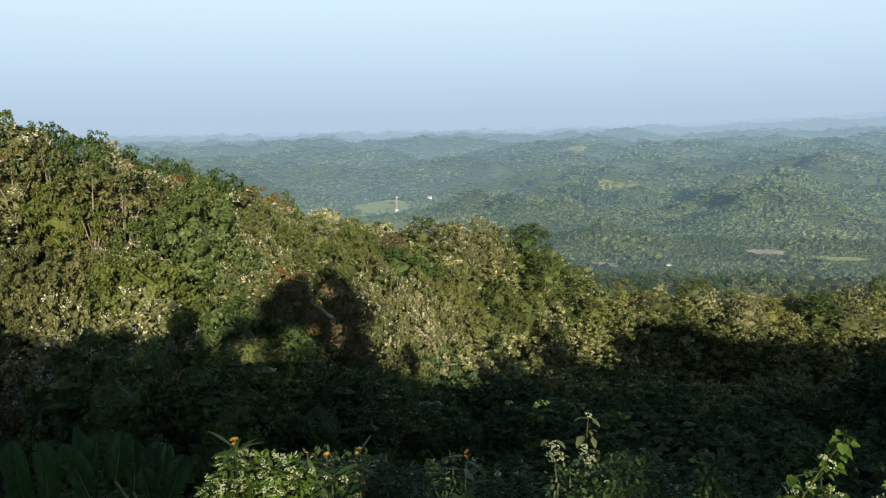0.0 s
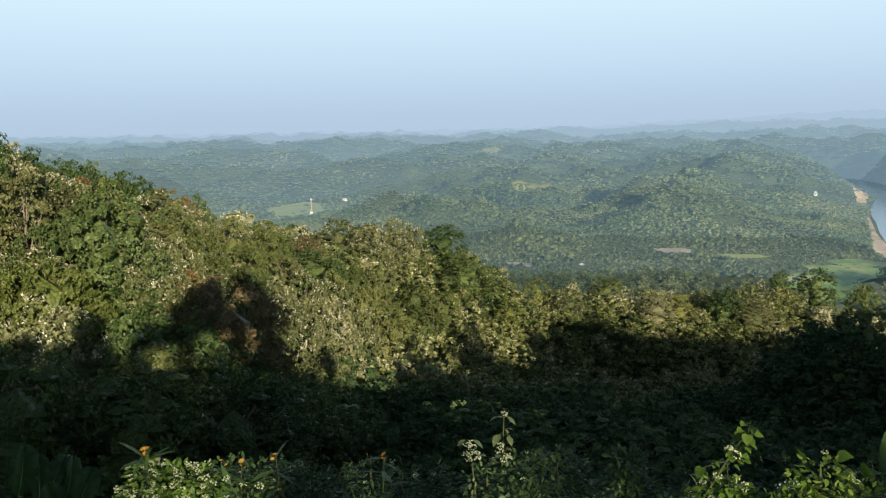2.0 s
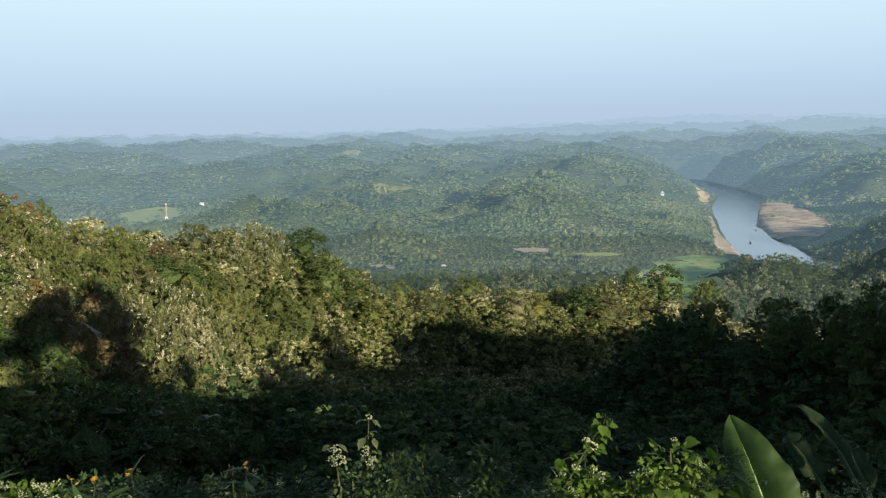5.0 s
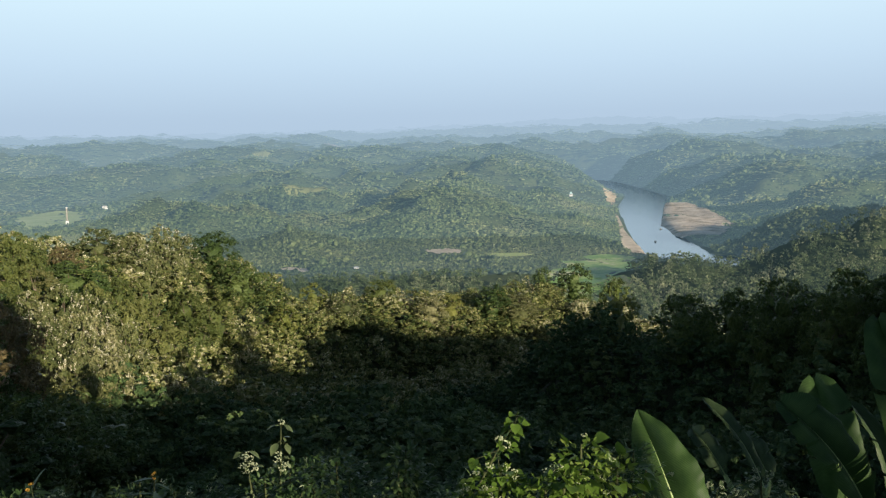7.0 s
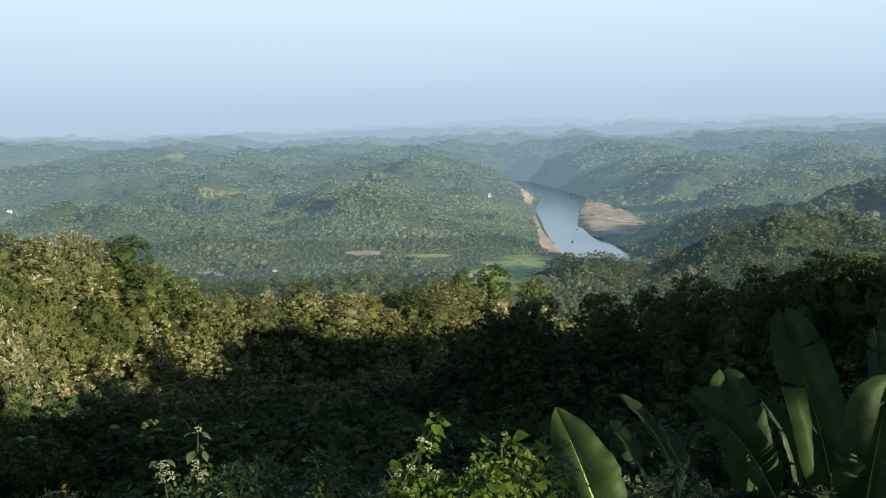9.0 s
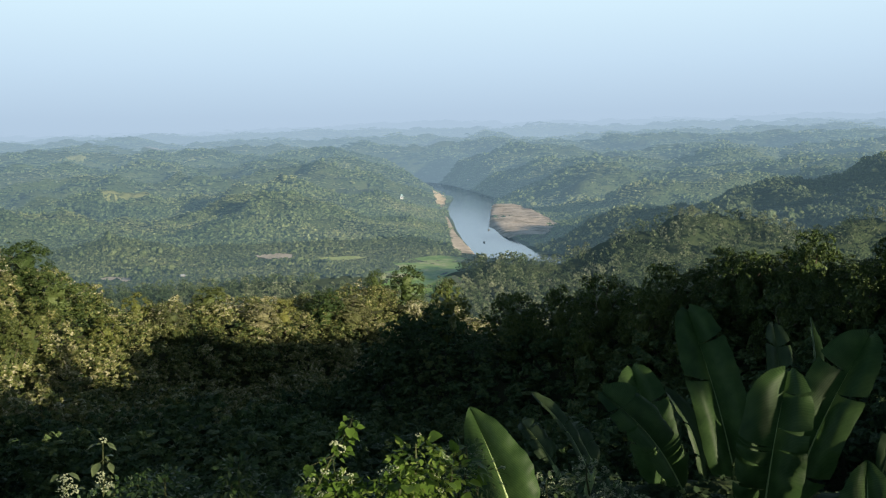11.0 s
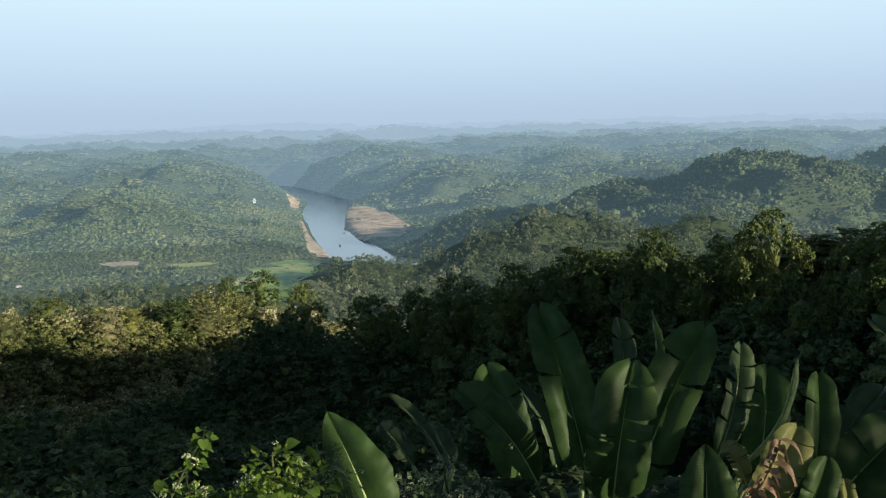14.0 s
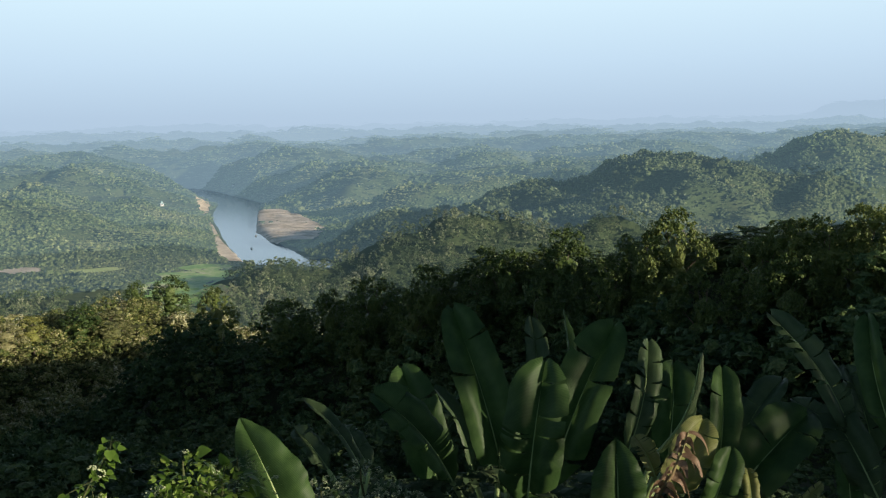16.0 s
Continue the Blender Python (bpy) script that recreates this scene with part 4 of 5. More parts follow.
RINGS = (350,) + BAND_EDGES[1:] + (4900,)
for i, (r0, r1) in enumerate(zip(RINGS, RINGS[1:])):
    mid = (r0 + r1) / 2
    gap = 1.75 + 0.0009 * mid + 1.0e-6 * mid * mid
    hh, ww = (3.2 + 0.0012 * mid, 5.2 + 0.0016 * mid), (gap * 1.2, gap * 2.1)
    sub, glow = 0, ZONE_HAZE[i + 1]
    if i < 1:
        x, y = scatter(r0, r1, 7.2, rng, loose=0.5)
    else:
        gap, sub = (2.4 + 0.0012 * mid if i < 4 else gap * 1.08), 3
        ww = (gap * 1.15, gap * 1.9)
        hh = (0.7 * hh[0], 0.7 * hh[1])
        x, y = scatter(r0, r1, gap, rng, loose=0.9)
    z = height(x, y)
    open_land = fbm(x, y, 210, 61, 4)
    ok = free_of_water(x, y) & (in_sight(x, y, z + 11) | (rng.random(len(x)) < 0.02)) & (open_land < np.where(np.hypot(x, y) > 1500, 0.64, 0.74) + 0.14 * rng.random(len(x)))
    b, rise = np.degrees(np.arctan2(-x, y)), np.degrees(np.arctan2(z + 10 - EYE, np.hypot(x, y)))
    ok &= np.where(b < -32, rise > tree_line(b) - 1.6, np.where(b > 3, rise > np.interp(b, [p[0] for p in FLANK_LINE], [p[1] for p in FLANK_LINE]) - 1.5, True))
    if i < 1:
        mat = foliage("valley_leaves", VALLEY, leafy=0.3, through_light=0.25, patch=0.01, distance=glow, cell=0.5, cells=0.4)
        wood_of_leaves("valley_woods", x[ok], y[ok], z[ok], 110, 0.070, "dense teak and broadleaf woods on the valley floor", 70, (6.5, 10.5), mat)
        continue
    mat = foliage("distant_leaves", MIDWOOD if i < 2 else HAZY_SCRUB, leafy=0.2, through_light=0.25, patch=0.006, distance=glow, cell=0.0034 * mid, cells=0.4)
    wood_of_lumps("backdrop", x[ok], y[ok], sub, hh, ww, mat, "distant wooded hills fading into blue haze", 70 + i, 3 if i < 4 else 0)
    if i < 7:
        # taller dark trees that stand out singly and in groves
        x, y = scatter(r0, r1, 8.5 + 0.005 * mid, rng, loose=0.9)
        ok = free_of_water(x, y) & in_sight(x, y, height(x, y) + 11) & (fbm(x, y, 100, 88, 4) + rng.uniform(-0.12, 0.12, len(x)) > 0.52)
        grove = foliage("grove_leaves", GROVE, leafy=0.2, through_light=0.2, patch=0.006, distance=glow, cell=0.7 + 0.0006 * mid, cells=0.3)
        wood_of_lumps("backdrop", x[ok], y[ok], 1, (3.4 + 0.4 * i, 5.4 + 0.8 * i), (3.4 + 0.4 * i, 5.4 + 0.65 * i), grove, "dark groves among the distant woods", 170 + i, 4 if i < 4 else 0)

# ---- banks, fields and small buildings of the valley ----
# Sand, fields, roofs and boats also carry haze emission in their materials.
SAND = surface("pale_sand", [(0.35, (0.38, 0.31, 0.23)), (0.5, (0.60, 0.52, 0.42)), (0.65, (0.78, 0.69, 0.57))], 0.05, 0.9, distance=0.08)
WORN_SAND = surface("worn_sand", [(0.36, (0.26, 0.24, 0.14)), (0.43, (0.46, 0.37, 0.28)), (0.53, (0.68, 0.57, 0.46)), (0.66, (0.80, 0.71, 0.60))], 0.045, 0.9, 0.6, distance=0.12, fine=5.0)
COVERS = {"grass": [(0.3, (0.33, 0.43, 0.13)), (0.7, (0.50, 0.54, 0.23))], "meadow": [(0.38, (0.20, 0.35, 0.08)), (0.5, (0.32, 0.45, 0.13)), (0.62, (0.58, 0.54, 0.30))],
          "sand": [(0.3, (0.46, 0.38, 0.29)), (0.7, (0.70, 0.61, 0.50))], "straw": [(0.3, (0.15, 0.18, 0.06)), (0.7, (0.25, 0.26, 0.12))], "soil": [(0.3, (0.20, 0.16, 0.11)), (0.7, (0.30, 0.24, 0.16))]}


def draped(name, pts, nu, mat, label, lift=0.45):
    """A sheet laid over the ground: rows of places, nu in each."""
    xy = np.array(pts)
    z = height(xy[:, 0], xy[:, 1]) + lift
    fs = []
    for i in range(len(pts) // nu - 1):
        for k in range(nu - 1):
            a = i * nu + k
            fs += [(a, a + 1, a + nu + 1), (a, a + nu + 1, a + nu)]
    me = mesh_from(name, np.column_stack([xy, z]), fs, mat, smooth=True)
    return tagged(new(name, me), label, kind="structure")


def sand_bar(line, label, mat=SAND, stepped=0.0):
    """A strip of sand along a line; stepped: how high its worn terraces stand."""
    pts, g = [], np.random.default_rng(5)
    for p, q in zip(line, line[1:]):
        n = max(2, int(math.dist(p[:2], q[:2]) / (4 if stepped else 14)))
        t = Vector((q[0] - p[0], q[1] - p[1])).normalized()
        for i in range(n):
            u = i / n
            w = (p[2] + (q[2] - p[2]) * u) * (g.uniform(0.95, 1.05) if stepped else g.uniform(0.85, 1.15))
            for k in np.linspace(-1, 1, 25):
                pts.append((p[0] + (q[0] - p[0]) * u - t.y * w * k, p[1] + (q[1] - p[1]) * u + t.x * w * k))
    bank = draped("sandbank", pts, 25, mat, label)
    if stepped:
        for v in bank.data.vertices:
            v.co.z += stepped * math.floor(6 * float(fbm(np.array([v.co.x]), np.array([v.co.y * 0.5]), 55, 93, 3)[0]))


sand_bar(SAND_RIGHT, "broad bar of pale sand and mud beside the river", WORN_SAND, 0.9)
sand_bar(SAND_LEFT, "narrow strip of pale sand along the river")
for i, (cx, cy, a, b, what) in enumerate(CLEARINGS):
    pts = []
    for u in np.linspace(0.02, 1, 9):
        for k in range(25):
            w = 2 * math.pi * (k % 24) / 24
            e = u * (1 + 0.13 * math.sin(3 * w + i) + 0.08 * math.sin(5 * w + 2 * i))
            pts.append((cx + a * e * math.cos(w), cy + b * e * math.sin(w)))
    air = ZONE_HAZE[sum(math.hypot(cx, cy) > e for e in BAND_EDGES)]
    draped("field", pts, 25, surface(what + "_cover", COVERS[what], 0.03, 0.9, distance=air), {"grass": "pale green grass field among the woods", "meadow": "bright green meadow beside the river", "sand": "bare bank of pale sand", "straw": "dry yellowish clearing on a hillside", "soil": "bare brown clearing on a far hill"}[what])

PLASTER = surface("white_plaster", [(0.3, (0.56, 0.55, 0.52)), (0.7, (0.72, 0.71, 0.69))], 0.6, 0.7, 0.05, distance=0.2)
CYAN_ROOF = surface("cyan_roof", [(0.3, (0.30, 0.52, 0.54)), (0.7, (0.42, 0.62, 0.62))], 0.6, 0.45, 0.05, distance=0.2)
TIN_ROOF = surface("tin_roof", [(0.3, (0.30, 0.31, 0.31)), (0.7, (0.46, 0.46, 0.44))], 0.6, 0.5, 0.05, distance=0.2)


def box(x0, x1, y0, y1, z0, z1):
    v = [(x, y, z) for x in (x0, x1) for y in (y0, y1) for z in (z0, z1)]
    q = [(0, 1, 3, 2), (4, 6, 7, 5), (0, 4, 5, 1), (2, 3, 7, 6), (0, 2, 6, 4), (1, 5, 7, 3)]
    return v, [t for a, b, c, d in q for t in ((a, b, c), (a, c, d))]


def hip_roof(w, d, z, h, over):
    a, b = w / 2 + over, d / 2 + over
    v = [(-a, -b, z), (a, -b, z), (a, b, z), (-a, b, z), (-a * 0.45, 0, z + h), (a * 0.45, 0, z + h)]
    return v, [(0, 1, 5), (0, 5, 4), (1, 2, 5), (2, 3, 4), (2, 4, 5), (3, 0, 4), (0, 2, 1), (0, 3, 2)]


def ground_at(x, y):
    return float(height(np.array([float(x)]), np.array([float(y)]))[0])


def house(x, y, w, d, h, roof, label, turn=0, lift=0.0, tiers=1):
    # haze for the house's distance, mixed into its plaster and wood
    air = ZONE_HAZE[sum(math.hypot(x, y) > e for e in BAND_EDGES)]
    plaster = surface("hazed_plaster", [(0.3, (0.50, 0.49, 0.46)), (0.7, (0.66, 0.65, 0.62))], 0.6, 0.7, 0.05, distance=air)
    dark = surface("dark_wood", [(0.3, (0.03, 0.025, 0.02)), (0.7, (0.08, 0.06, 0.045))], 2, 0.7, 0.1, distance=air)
    root = tagged(new("house"), label, "house", "houses in the valley")
    part("wall", *box(-w / 2, w / 2, -d / 2, d / 2, -2, h), plaster, root, smooth=False)
    for k in (-0.28, 0.28):
        part("window", *box(w * k - 0.6, w * k + 0.6, -d / 2 - 0.06, -d / 2 + 0.1, h * 0.4, h * 0.75), dark, root, smooth=False)
    part("door", *box(-0.6, 0.6, -d / 2 - 0.06, -d / 2 + 0.1, 0, min(2.2, h * 0.7)), dark, root, smooth=False)
    part("roof", *hip_roof(w, d, h, h * 0.5, 0.8), roof, root, smooth=False)
    if tiers > 1:
        part("upper_wall", *box(-w * 0.25, w * 0.25, -d * 0.25, d * 0.25, h, h * 1.7), plaster, root, smooth=False)
        part("upper_roof", *hip_roof(w * 0.5, d * 0.5, h * 1.7, h * 0.8, 0.5), roof, root, smooth=False)
    root.matrix_world = pose(x, y, ground_at(x, y) + lift, 0, 0, turn)
    return root


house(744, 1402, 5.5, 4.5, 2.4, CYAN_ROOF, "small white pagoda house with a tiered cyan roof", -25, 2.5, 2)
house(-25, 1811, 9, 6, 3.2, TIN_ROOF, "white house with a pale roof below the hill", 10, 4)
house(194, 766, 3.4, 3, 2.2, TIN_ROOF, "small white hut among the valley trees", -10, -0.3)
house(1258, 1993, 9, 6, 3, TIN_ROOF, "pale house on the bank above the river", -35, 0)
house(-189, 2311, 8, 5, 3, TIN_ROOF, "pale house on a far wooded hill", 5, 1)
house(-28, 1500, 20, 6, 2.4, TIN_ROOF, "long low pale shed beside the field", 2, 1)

# grey picked so that the shaft blends with the woods behind it
GREY_SHAFT = surface("grey_concrete", [(0.3, (0.20, 0.21, 0.19)), (0.7, (0.32, 0.32, 0.29))], 0.8, 0.85, 0.1)
chimney = tagged(new("chimney"), "tall slender chimney with white foot and rim", "chimney")
part("base", *box(-2.2, 2.2, -2.2, 2.2, -1, 8), PLASTER, chimney, smooth=False)
part("shaft", *tube([(0, 0, 7.9), (0, 0, 14), (0, 0, 24), (0, 0, 27)], [1.6, 1.4, 1.3, 1.3], 12), GREY_SHAFT, chimney, "grey weathered shaft")
part("cap", *tube([(0, 0, 27.01), (0, 0, 27.4), (0, 0, 28.6), (0, 0, 29)], [1.3, 1.7, 1.7, 1.3], 12), PLASTER, chimney)
chimney.matrix_world = pose(-75, 1484, ground_at(-75, 1484))


GREY_WOOD = surface("hazed_boat_wood", [(0.3, (0.12, 0.11, 0.10)), (0.7, (0.24, 0.22, 0.19))], 2, 0.7, 0.1, distance=0.12)


def boat(x, y, turn):
    """A slim wooden river boat: hull, deck boards and an arched roof."""
    root = tagged(new("boat"), "slim grey wooden boat on the river", "boat", "boats on the river")
    st = [(-6, 0.1, 0.75), (-4, 0.8, 0.3), (0, 1.15, 0.18), (4, 0.85, 0.3), (6, 0.1, 0.9)]
    v, f = [], []
    for sx, sw, sz in st:
        v += [(sx, -sw, sz + 0.5), (sx, -sw * 0.6, -0.2), (sx, sw * 0.6, -0.2), (sx, sw, sz + 0.5)]
    for i in range(len(st) - 1):
        for k in range(3):
            a = i * 4 + k
            f += [(a, a + 1, a + 5), (a, a + 5, a + 4)]
    part("hull", v, f, GREY_WOOD, root)
    part("deck", *box(-3.6, 3.6, -0.75, 0.75, 0.3, 0.38), GREY_WOOD, root, smooth=False)
    arch = [(-2, 1.0 * math.cos(t), 0.6 + 1.0 * math.sin(t)) for t in np.linspace(0, math.pi, 7)]
    av = [(p[0] + dx, p[1], p[2]) for dx in (0, 3.5) for p in arch]
    af = [t for k in range(6) for t in ((k, k + 1, k + 8), (k, k + 8, k + 7))]
    part("canopy", av, af, TIN_ROOF, root)
    root.matrix_world = pose(x, y, 0.25, 0, 0, turn)


boat(582.4, 891, 65)
boat(669.7, 1012.8, 50)

# ---- bank below the viewpoint: undergrowth ----
ux, uy = scatter(6.5, 38, 2.5, rng)
open_bank = (np.hypot(ux, uy) < 9.5) & (np.degrees(np.arctan2(-ux, uy)) > -36)
ux, uy = ux[~open_bank], uy[~open_bank]
uz = height(ux, uy)
room = np.maximum(EYE - np.hypot(ux, uy) * math.tan(radians(20.8)) - uz, 0.5)
near = np.hypot(ux, uy) < 19
UNDER = foliage("undergrowth_leaves", [(0.1, (0.019, 0.040, 0.017)), (0.5, (0.037, 0.069, 0.028)), (0.9, (0.074, 0.104, 0.044))], leafy=0.6, patch=0.3, gloss=0.9)
wood_of_leaves("undergrowth", ux[near], uy[near], uz[near], 900, 0.030, "tangled green undergrowth on the steep bank", 31, (2.4, 3.6), UNDER, room[near], teak=False)
wood_of_leaves("undergrowth", ux[~near], uy[~near], uz[~near], 600, 0.034, "dense dark undergrowth further down the bank", 32, (2.6, 4.2), UNDER, room[~near], teak=False)


def seen(a, e, r):
    """A place by its bearing and rise from the viewpoint in degrees, and its distance over the ground."""
    return Vector((-r * math.sin(radians(a)), r * math.cos(radians(a)), EYE + r * math.tan(radians(e))))


# ---- banana plants ----
def banana_material(name, stops, through_light):
    m, nt, bsdf = material(name)
    uv = nt.nodes.new("ShaderNodeUVMap")
    wave = nt.nodes.new("ShaderNodeTexWave")
    wave.inputs["Scale"].default_value, wave.inputs["Distortion"].default_value, wave.inputs["Detail"].default_value = 30, 2.5, 3
    nt.links.new(uv.outputs[0], wave.inputs["Vector"])
    r = ramp_node(nt, stops)
    blotch = noise_node(nt, 7, 4)
    nt.links.new(maths(nt, "ADD", maths(nt, "MULTIPLY", wave.outputs["Fac"], 0.22), maths(nt, "MULTIPLY", blotch, 0.75)), r.inputs[0])
    nt.links.new(r.outputs[0], bsdf.inputs["Base Color"])
    bsdf.inputs["Roughness"].default_value = 0.5
    bsdf.inputs["Specular IOR Level"].default_value = 0.28
    b = nt.nodes.new("ShaderNodeBump")
    b.inputs["Strength"].default_value, b.inputs["Distance"].default_value = 0.2, 0.003
    nt.links.new(wave.outputs["Fac"], b.inputs["Height"])
    nt.links.new(b.outputs[0], bsdf.inputs["Normal"])
    tr, mix = nt.nodes.new("ShaderNodeBsdfTranslucent"), nt.nodes.new("ShaderNodeMixShader")
    nt.links.new(r.outputs[0], tr.inputs[0])
    mix.inputs[0].default_value = through_light
    nt.links.new(bsdf.outputs[0], mix.inputs[1])
    nt.links.new(tr.outputs[0], mix.inputs[2])
    nt.links.new(mix.outputs[0], nt.nodes["Material Output"].inputs[0])
    return m


BANANA = banana_material("banana_leaf", [(0.25, (0.026, 0.061, 0.017)), (0.5, (0.047, 0.096, 0.028)), (0.75, (0.086, 0.150, 0.046))], 0.4)
PALE_BLADE = banana_material("pale_banana_leaf", [(0.25, (0.040, 0.070, 0.030)), (0.5, (0.062, 0.100, 0.044)), (0.75, (0.098, 0.145, 0.066))], 0.3)
# For yellow leaves, and for green blades with sunlight put into the colour.
YELLOW_LIT_BLADE = banana_material("yellow_lit_banana_leaf", [(0.25, (0.150, 0.180, 0.050)), (0.5, (0.230, 0.250, 0.085)), (0.75, (0.330, 0.320, 0.140))], 0.35)
DEAD = banana_material("dead_banana_leaf", [(0.25, (0.11, 0.070, 0.042)), (0.5, (0.20, 0.130, 0.080)), (0.75, (0.32, 0.23, 0.15))], 0.2)
BLADES = {"g": BANANA, "p": PALE_BLADE, "y": YELLOW_LIT_BLADE}
RIB = surface("midrib_green", [(0.3, (0.22, 0.32, 0.12)), (0.7, (0.36, 0.46, 0.20))], 8, 0.45, 0.1)
STEM = surface("banana_stem", [(0.3, (0.10, 0.13, 0.05)), (0.5, (0.19, 0.18, 0.08)), (0.7, (0.16, 0.10, 0.06))], 5, 0.6, 0.3)


def banana_leaf(plant, tip, base, width, turn, tears, rng, mat=BANANA):
    """A long blade folded along its rib, torn into strips here and there."""
    axis = tip - base
    length = axis.length
    mid = (tip + base) / 2
    out = (Vector((0, 0, EYE)) - mid).normalized()
    side = (Matrix.Rotation(radians(turn), 3, axis.normalized()) @ axis.cross(out)).normalized()
    nrm = side.cross(axis).normalized()
    n = 32
    rib = []
    for i in range(n + 1):
        u = i / n
        rib.append(base + axis * u + nrm * length * (0.10 * math.sin(math.pi * u) - 0.05 * u * u))

    def half(u):
        if tears == 0:
            return 0.5 * width * min(1.0, (u + 0.02) / 0.25) ** 0.5 * max(0.0, 1 - max(0.0, (u - 0.35) / 0.652) ** 1.7) ** 0.75
        grow = min(1.0, (u + 0.02) / 0.2) ** 0.5
        return 0.48 * width * grow * (0.96 + 0.12 * math.sin(math.pi * u)) * max(0.0, 1 - max(0.0, (u - 0.70) / 0.302) ** 2.6) ** 0.5
    vs, fs, uvs = [], [], []
    for sgn in (-1, 1):
        cuts = sorted(rng.choice(np.arange(2, n - 2), size=min(tears, n - 4), replace=False).tolist()) if tears else []
        bounds = [0] + cuts + [n]
        for g0, g1 in zip(bounds, bounds[1:]):
            droop, slide = (rng.uniform(-0.1, 0.35) * (1 if tears > 2 else 0.4), rng.uniform(-0.5, 0.5) * (1 if tears > 4 else 0.25))
            start = len(vs)
            for i in range(g0, g1 + 1):
                u = i / n
                gap = (0.35 if i == g0 and g0 > 0 else -0.35 if i == g1 and g1 < n else 0) / n
                for k, c in enumerate((0.0, 0.22, 0.45, 0.7, 1.0)):
                    w = half(u) * c * (1 + (0.022 * math.sin(17 * u + 3 * turn + sgn) + 0.012 * math.sin(57 * u + turn)) * (c > 0.8))
                    wavy = (0.020 * math.sin(19 * u + 2 * sgn + turn) + 0.010 * math.sin(43 * u + turn)) * c * c * width / 0.5 + 0.0035 * (i % 2) * (0 < c < 1)
                    p = rib[i] + side * sgn * w + nrm * (1.1 * w - (0.6 + droop) * w * c * c + wavy) + axis * ((gap * 1.4 + 0.03 * slide * (1 if g0 > 0 or g1 < n else 0)) * c + 0.035 * c * c)
                    vs.append(tuple(p))
                    uvs.append((u * length, c * sgn * 0.12))
            for i in range(g1 - g0):
                for k in range(4):
                    a = start + i * 5 + k
                    q = (a, a + 1, a + 6, a + 5) if sgn > 0 else (a + 1, a, a + 5, a + 6)
                    fs += [(q[0], q[1], q[2]), (q[0], q[2], q[3])]
    ob = part("leaf", vs, fs, mat, plant)
    layer = ob.data.uv_layers.new(name="UVMap")
    order = np.empty(len(ob.data.loops), dtype=np.int32)
    ob.data.loops.foreach_get("vertex_index", order)
    layer.data.foreach_set("uv", np.array(uvs, dtype=np.float32)[order].ravel())
    r0 = 0.016 + 0.012 * width
    part("midrib", *tube([tuple(p - nrm * 0.006) for p in rib[:-1:2]], [r0 * (1 - 0.85 * i / 16) for i in range(len(rib[:-1:2]))], 6), RIB, ob)
    return rib[0]


def dead_leaf(plant, tip, base, width, rng):
    """A withered blade: a bent rib with curled brown strips hanging from it."""
    axis = tip - base
    side = axis.cross(Vector((0, 0, EYE)) - base).normalized()
    out = (Vector((0, 0, EYE)) - base).normalized()
    rib = [base + axis * u + side * 0.05 * math.sin(3 * u) for u in (0.0, 0.25, 0.5, 0.75, 1.0)]
    ob = part("midrib", *tube([tuple(p) for p in rib], [0.02, 0.017, 0.014, 0.01, 0.006], 6), STEM, plant)
    for k in range(22):
        u = 0.12 + 0.88 * k / 21
        at = base + axis * u + side * 0.05 * math.sin(3 * u)
        sgn, long, thick = (-1, 1)[k % 2], width * rng.uniform(0.6, 1.25), width * rng.uniform(0.10, 0.22)
        lead = (side * sgn * rng.uniform(0.35, 0.9) + out * rng.uniform(-0.1, 0.5) + Vector((0, 0, rng.uniform(-0.2, 0.35)))).normalized()
        across = (axis.normalized() + lead * rng.uniform(-0.4, 0.4)).normalized()
        vs, fs, turn = [], [], rng.uniform(-1.2, 1.2)
        for i in range(7):
            f = i / 6
            p = at + lead * long * f * (1 - 0.35 * f) + Vector((0, 0, -long * 0.75 * f * f))
            c = (Matrix.Rotation(turn * f * 2.2, 3, lead) @ across) * thick * (0.6 + 0.8 * math.sin(math.pi * min(1, f + 0.15))) * 0.5
            fold = lead.cross(c).normalized() * thick * 0.3 * math.sin(9 * f + k)
            vs += [tuple(p - c), tuple(p + fold), tuple(p + c)]
        for i in range(6):
            for j in range(2):
                a = i * 3 + j
                fs += [(a, a + 1, a + 4), (a, a + 4, a + 3)]
        strip = part("dead_strip", vs, fs, DEAD, ob)
        layer = strip.data.uv_layers.new(name="UVMap")
        layer.data.foreach_set("uv", rng.uniform(0, 0.3, 2 * len(strip.data.loops)).astype(np.float32))
    return base


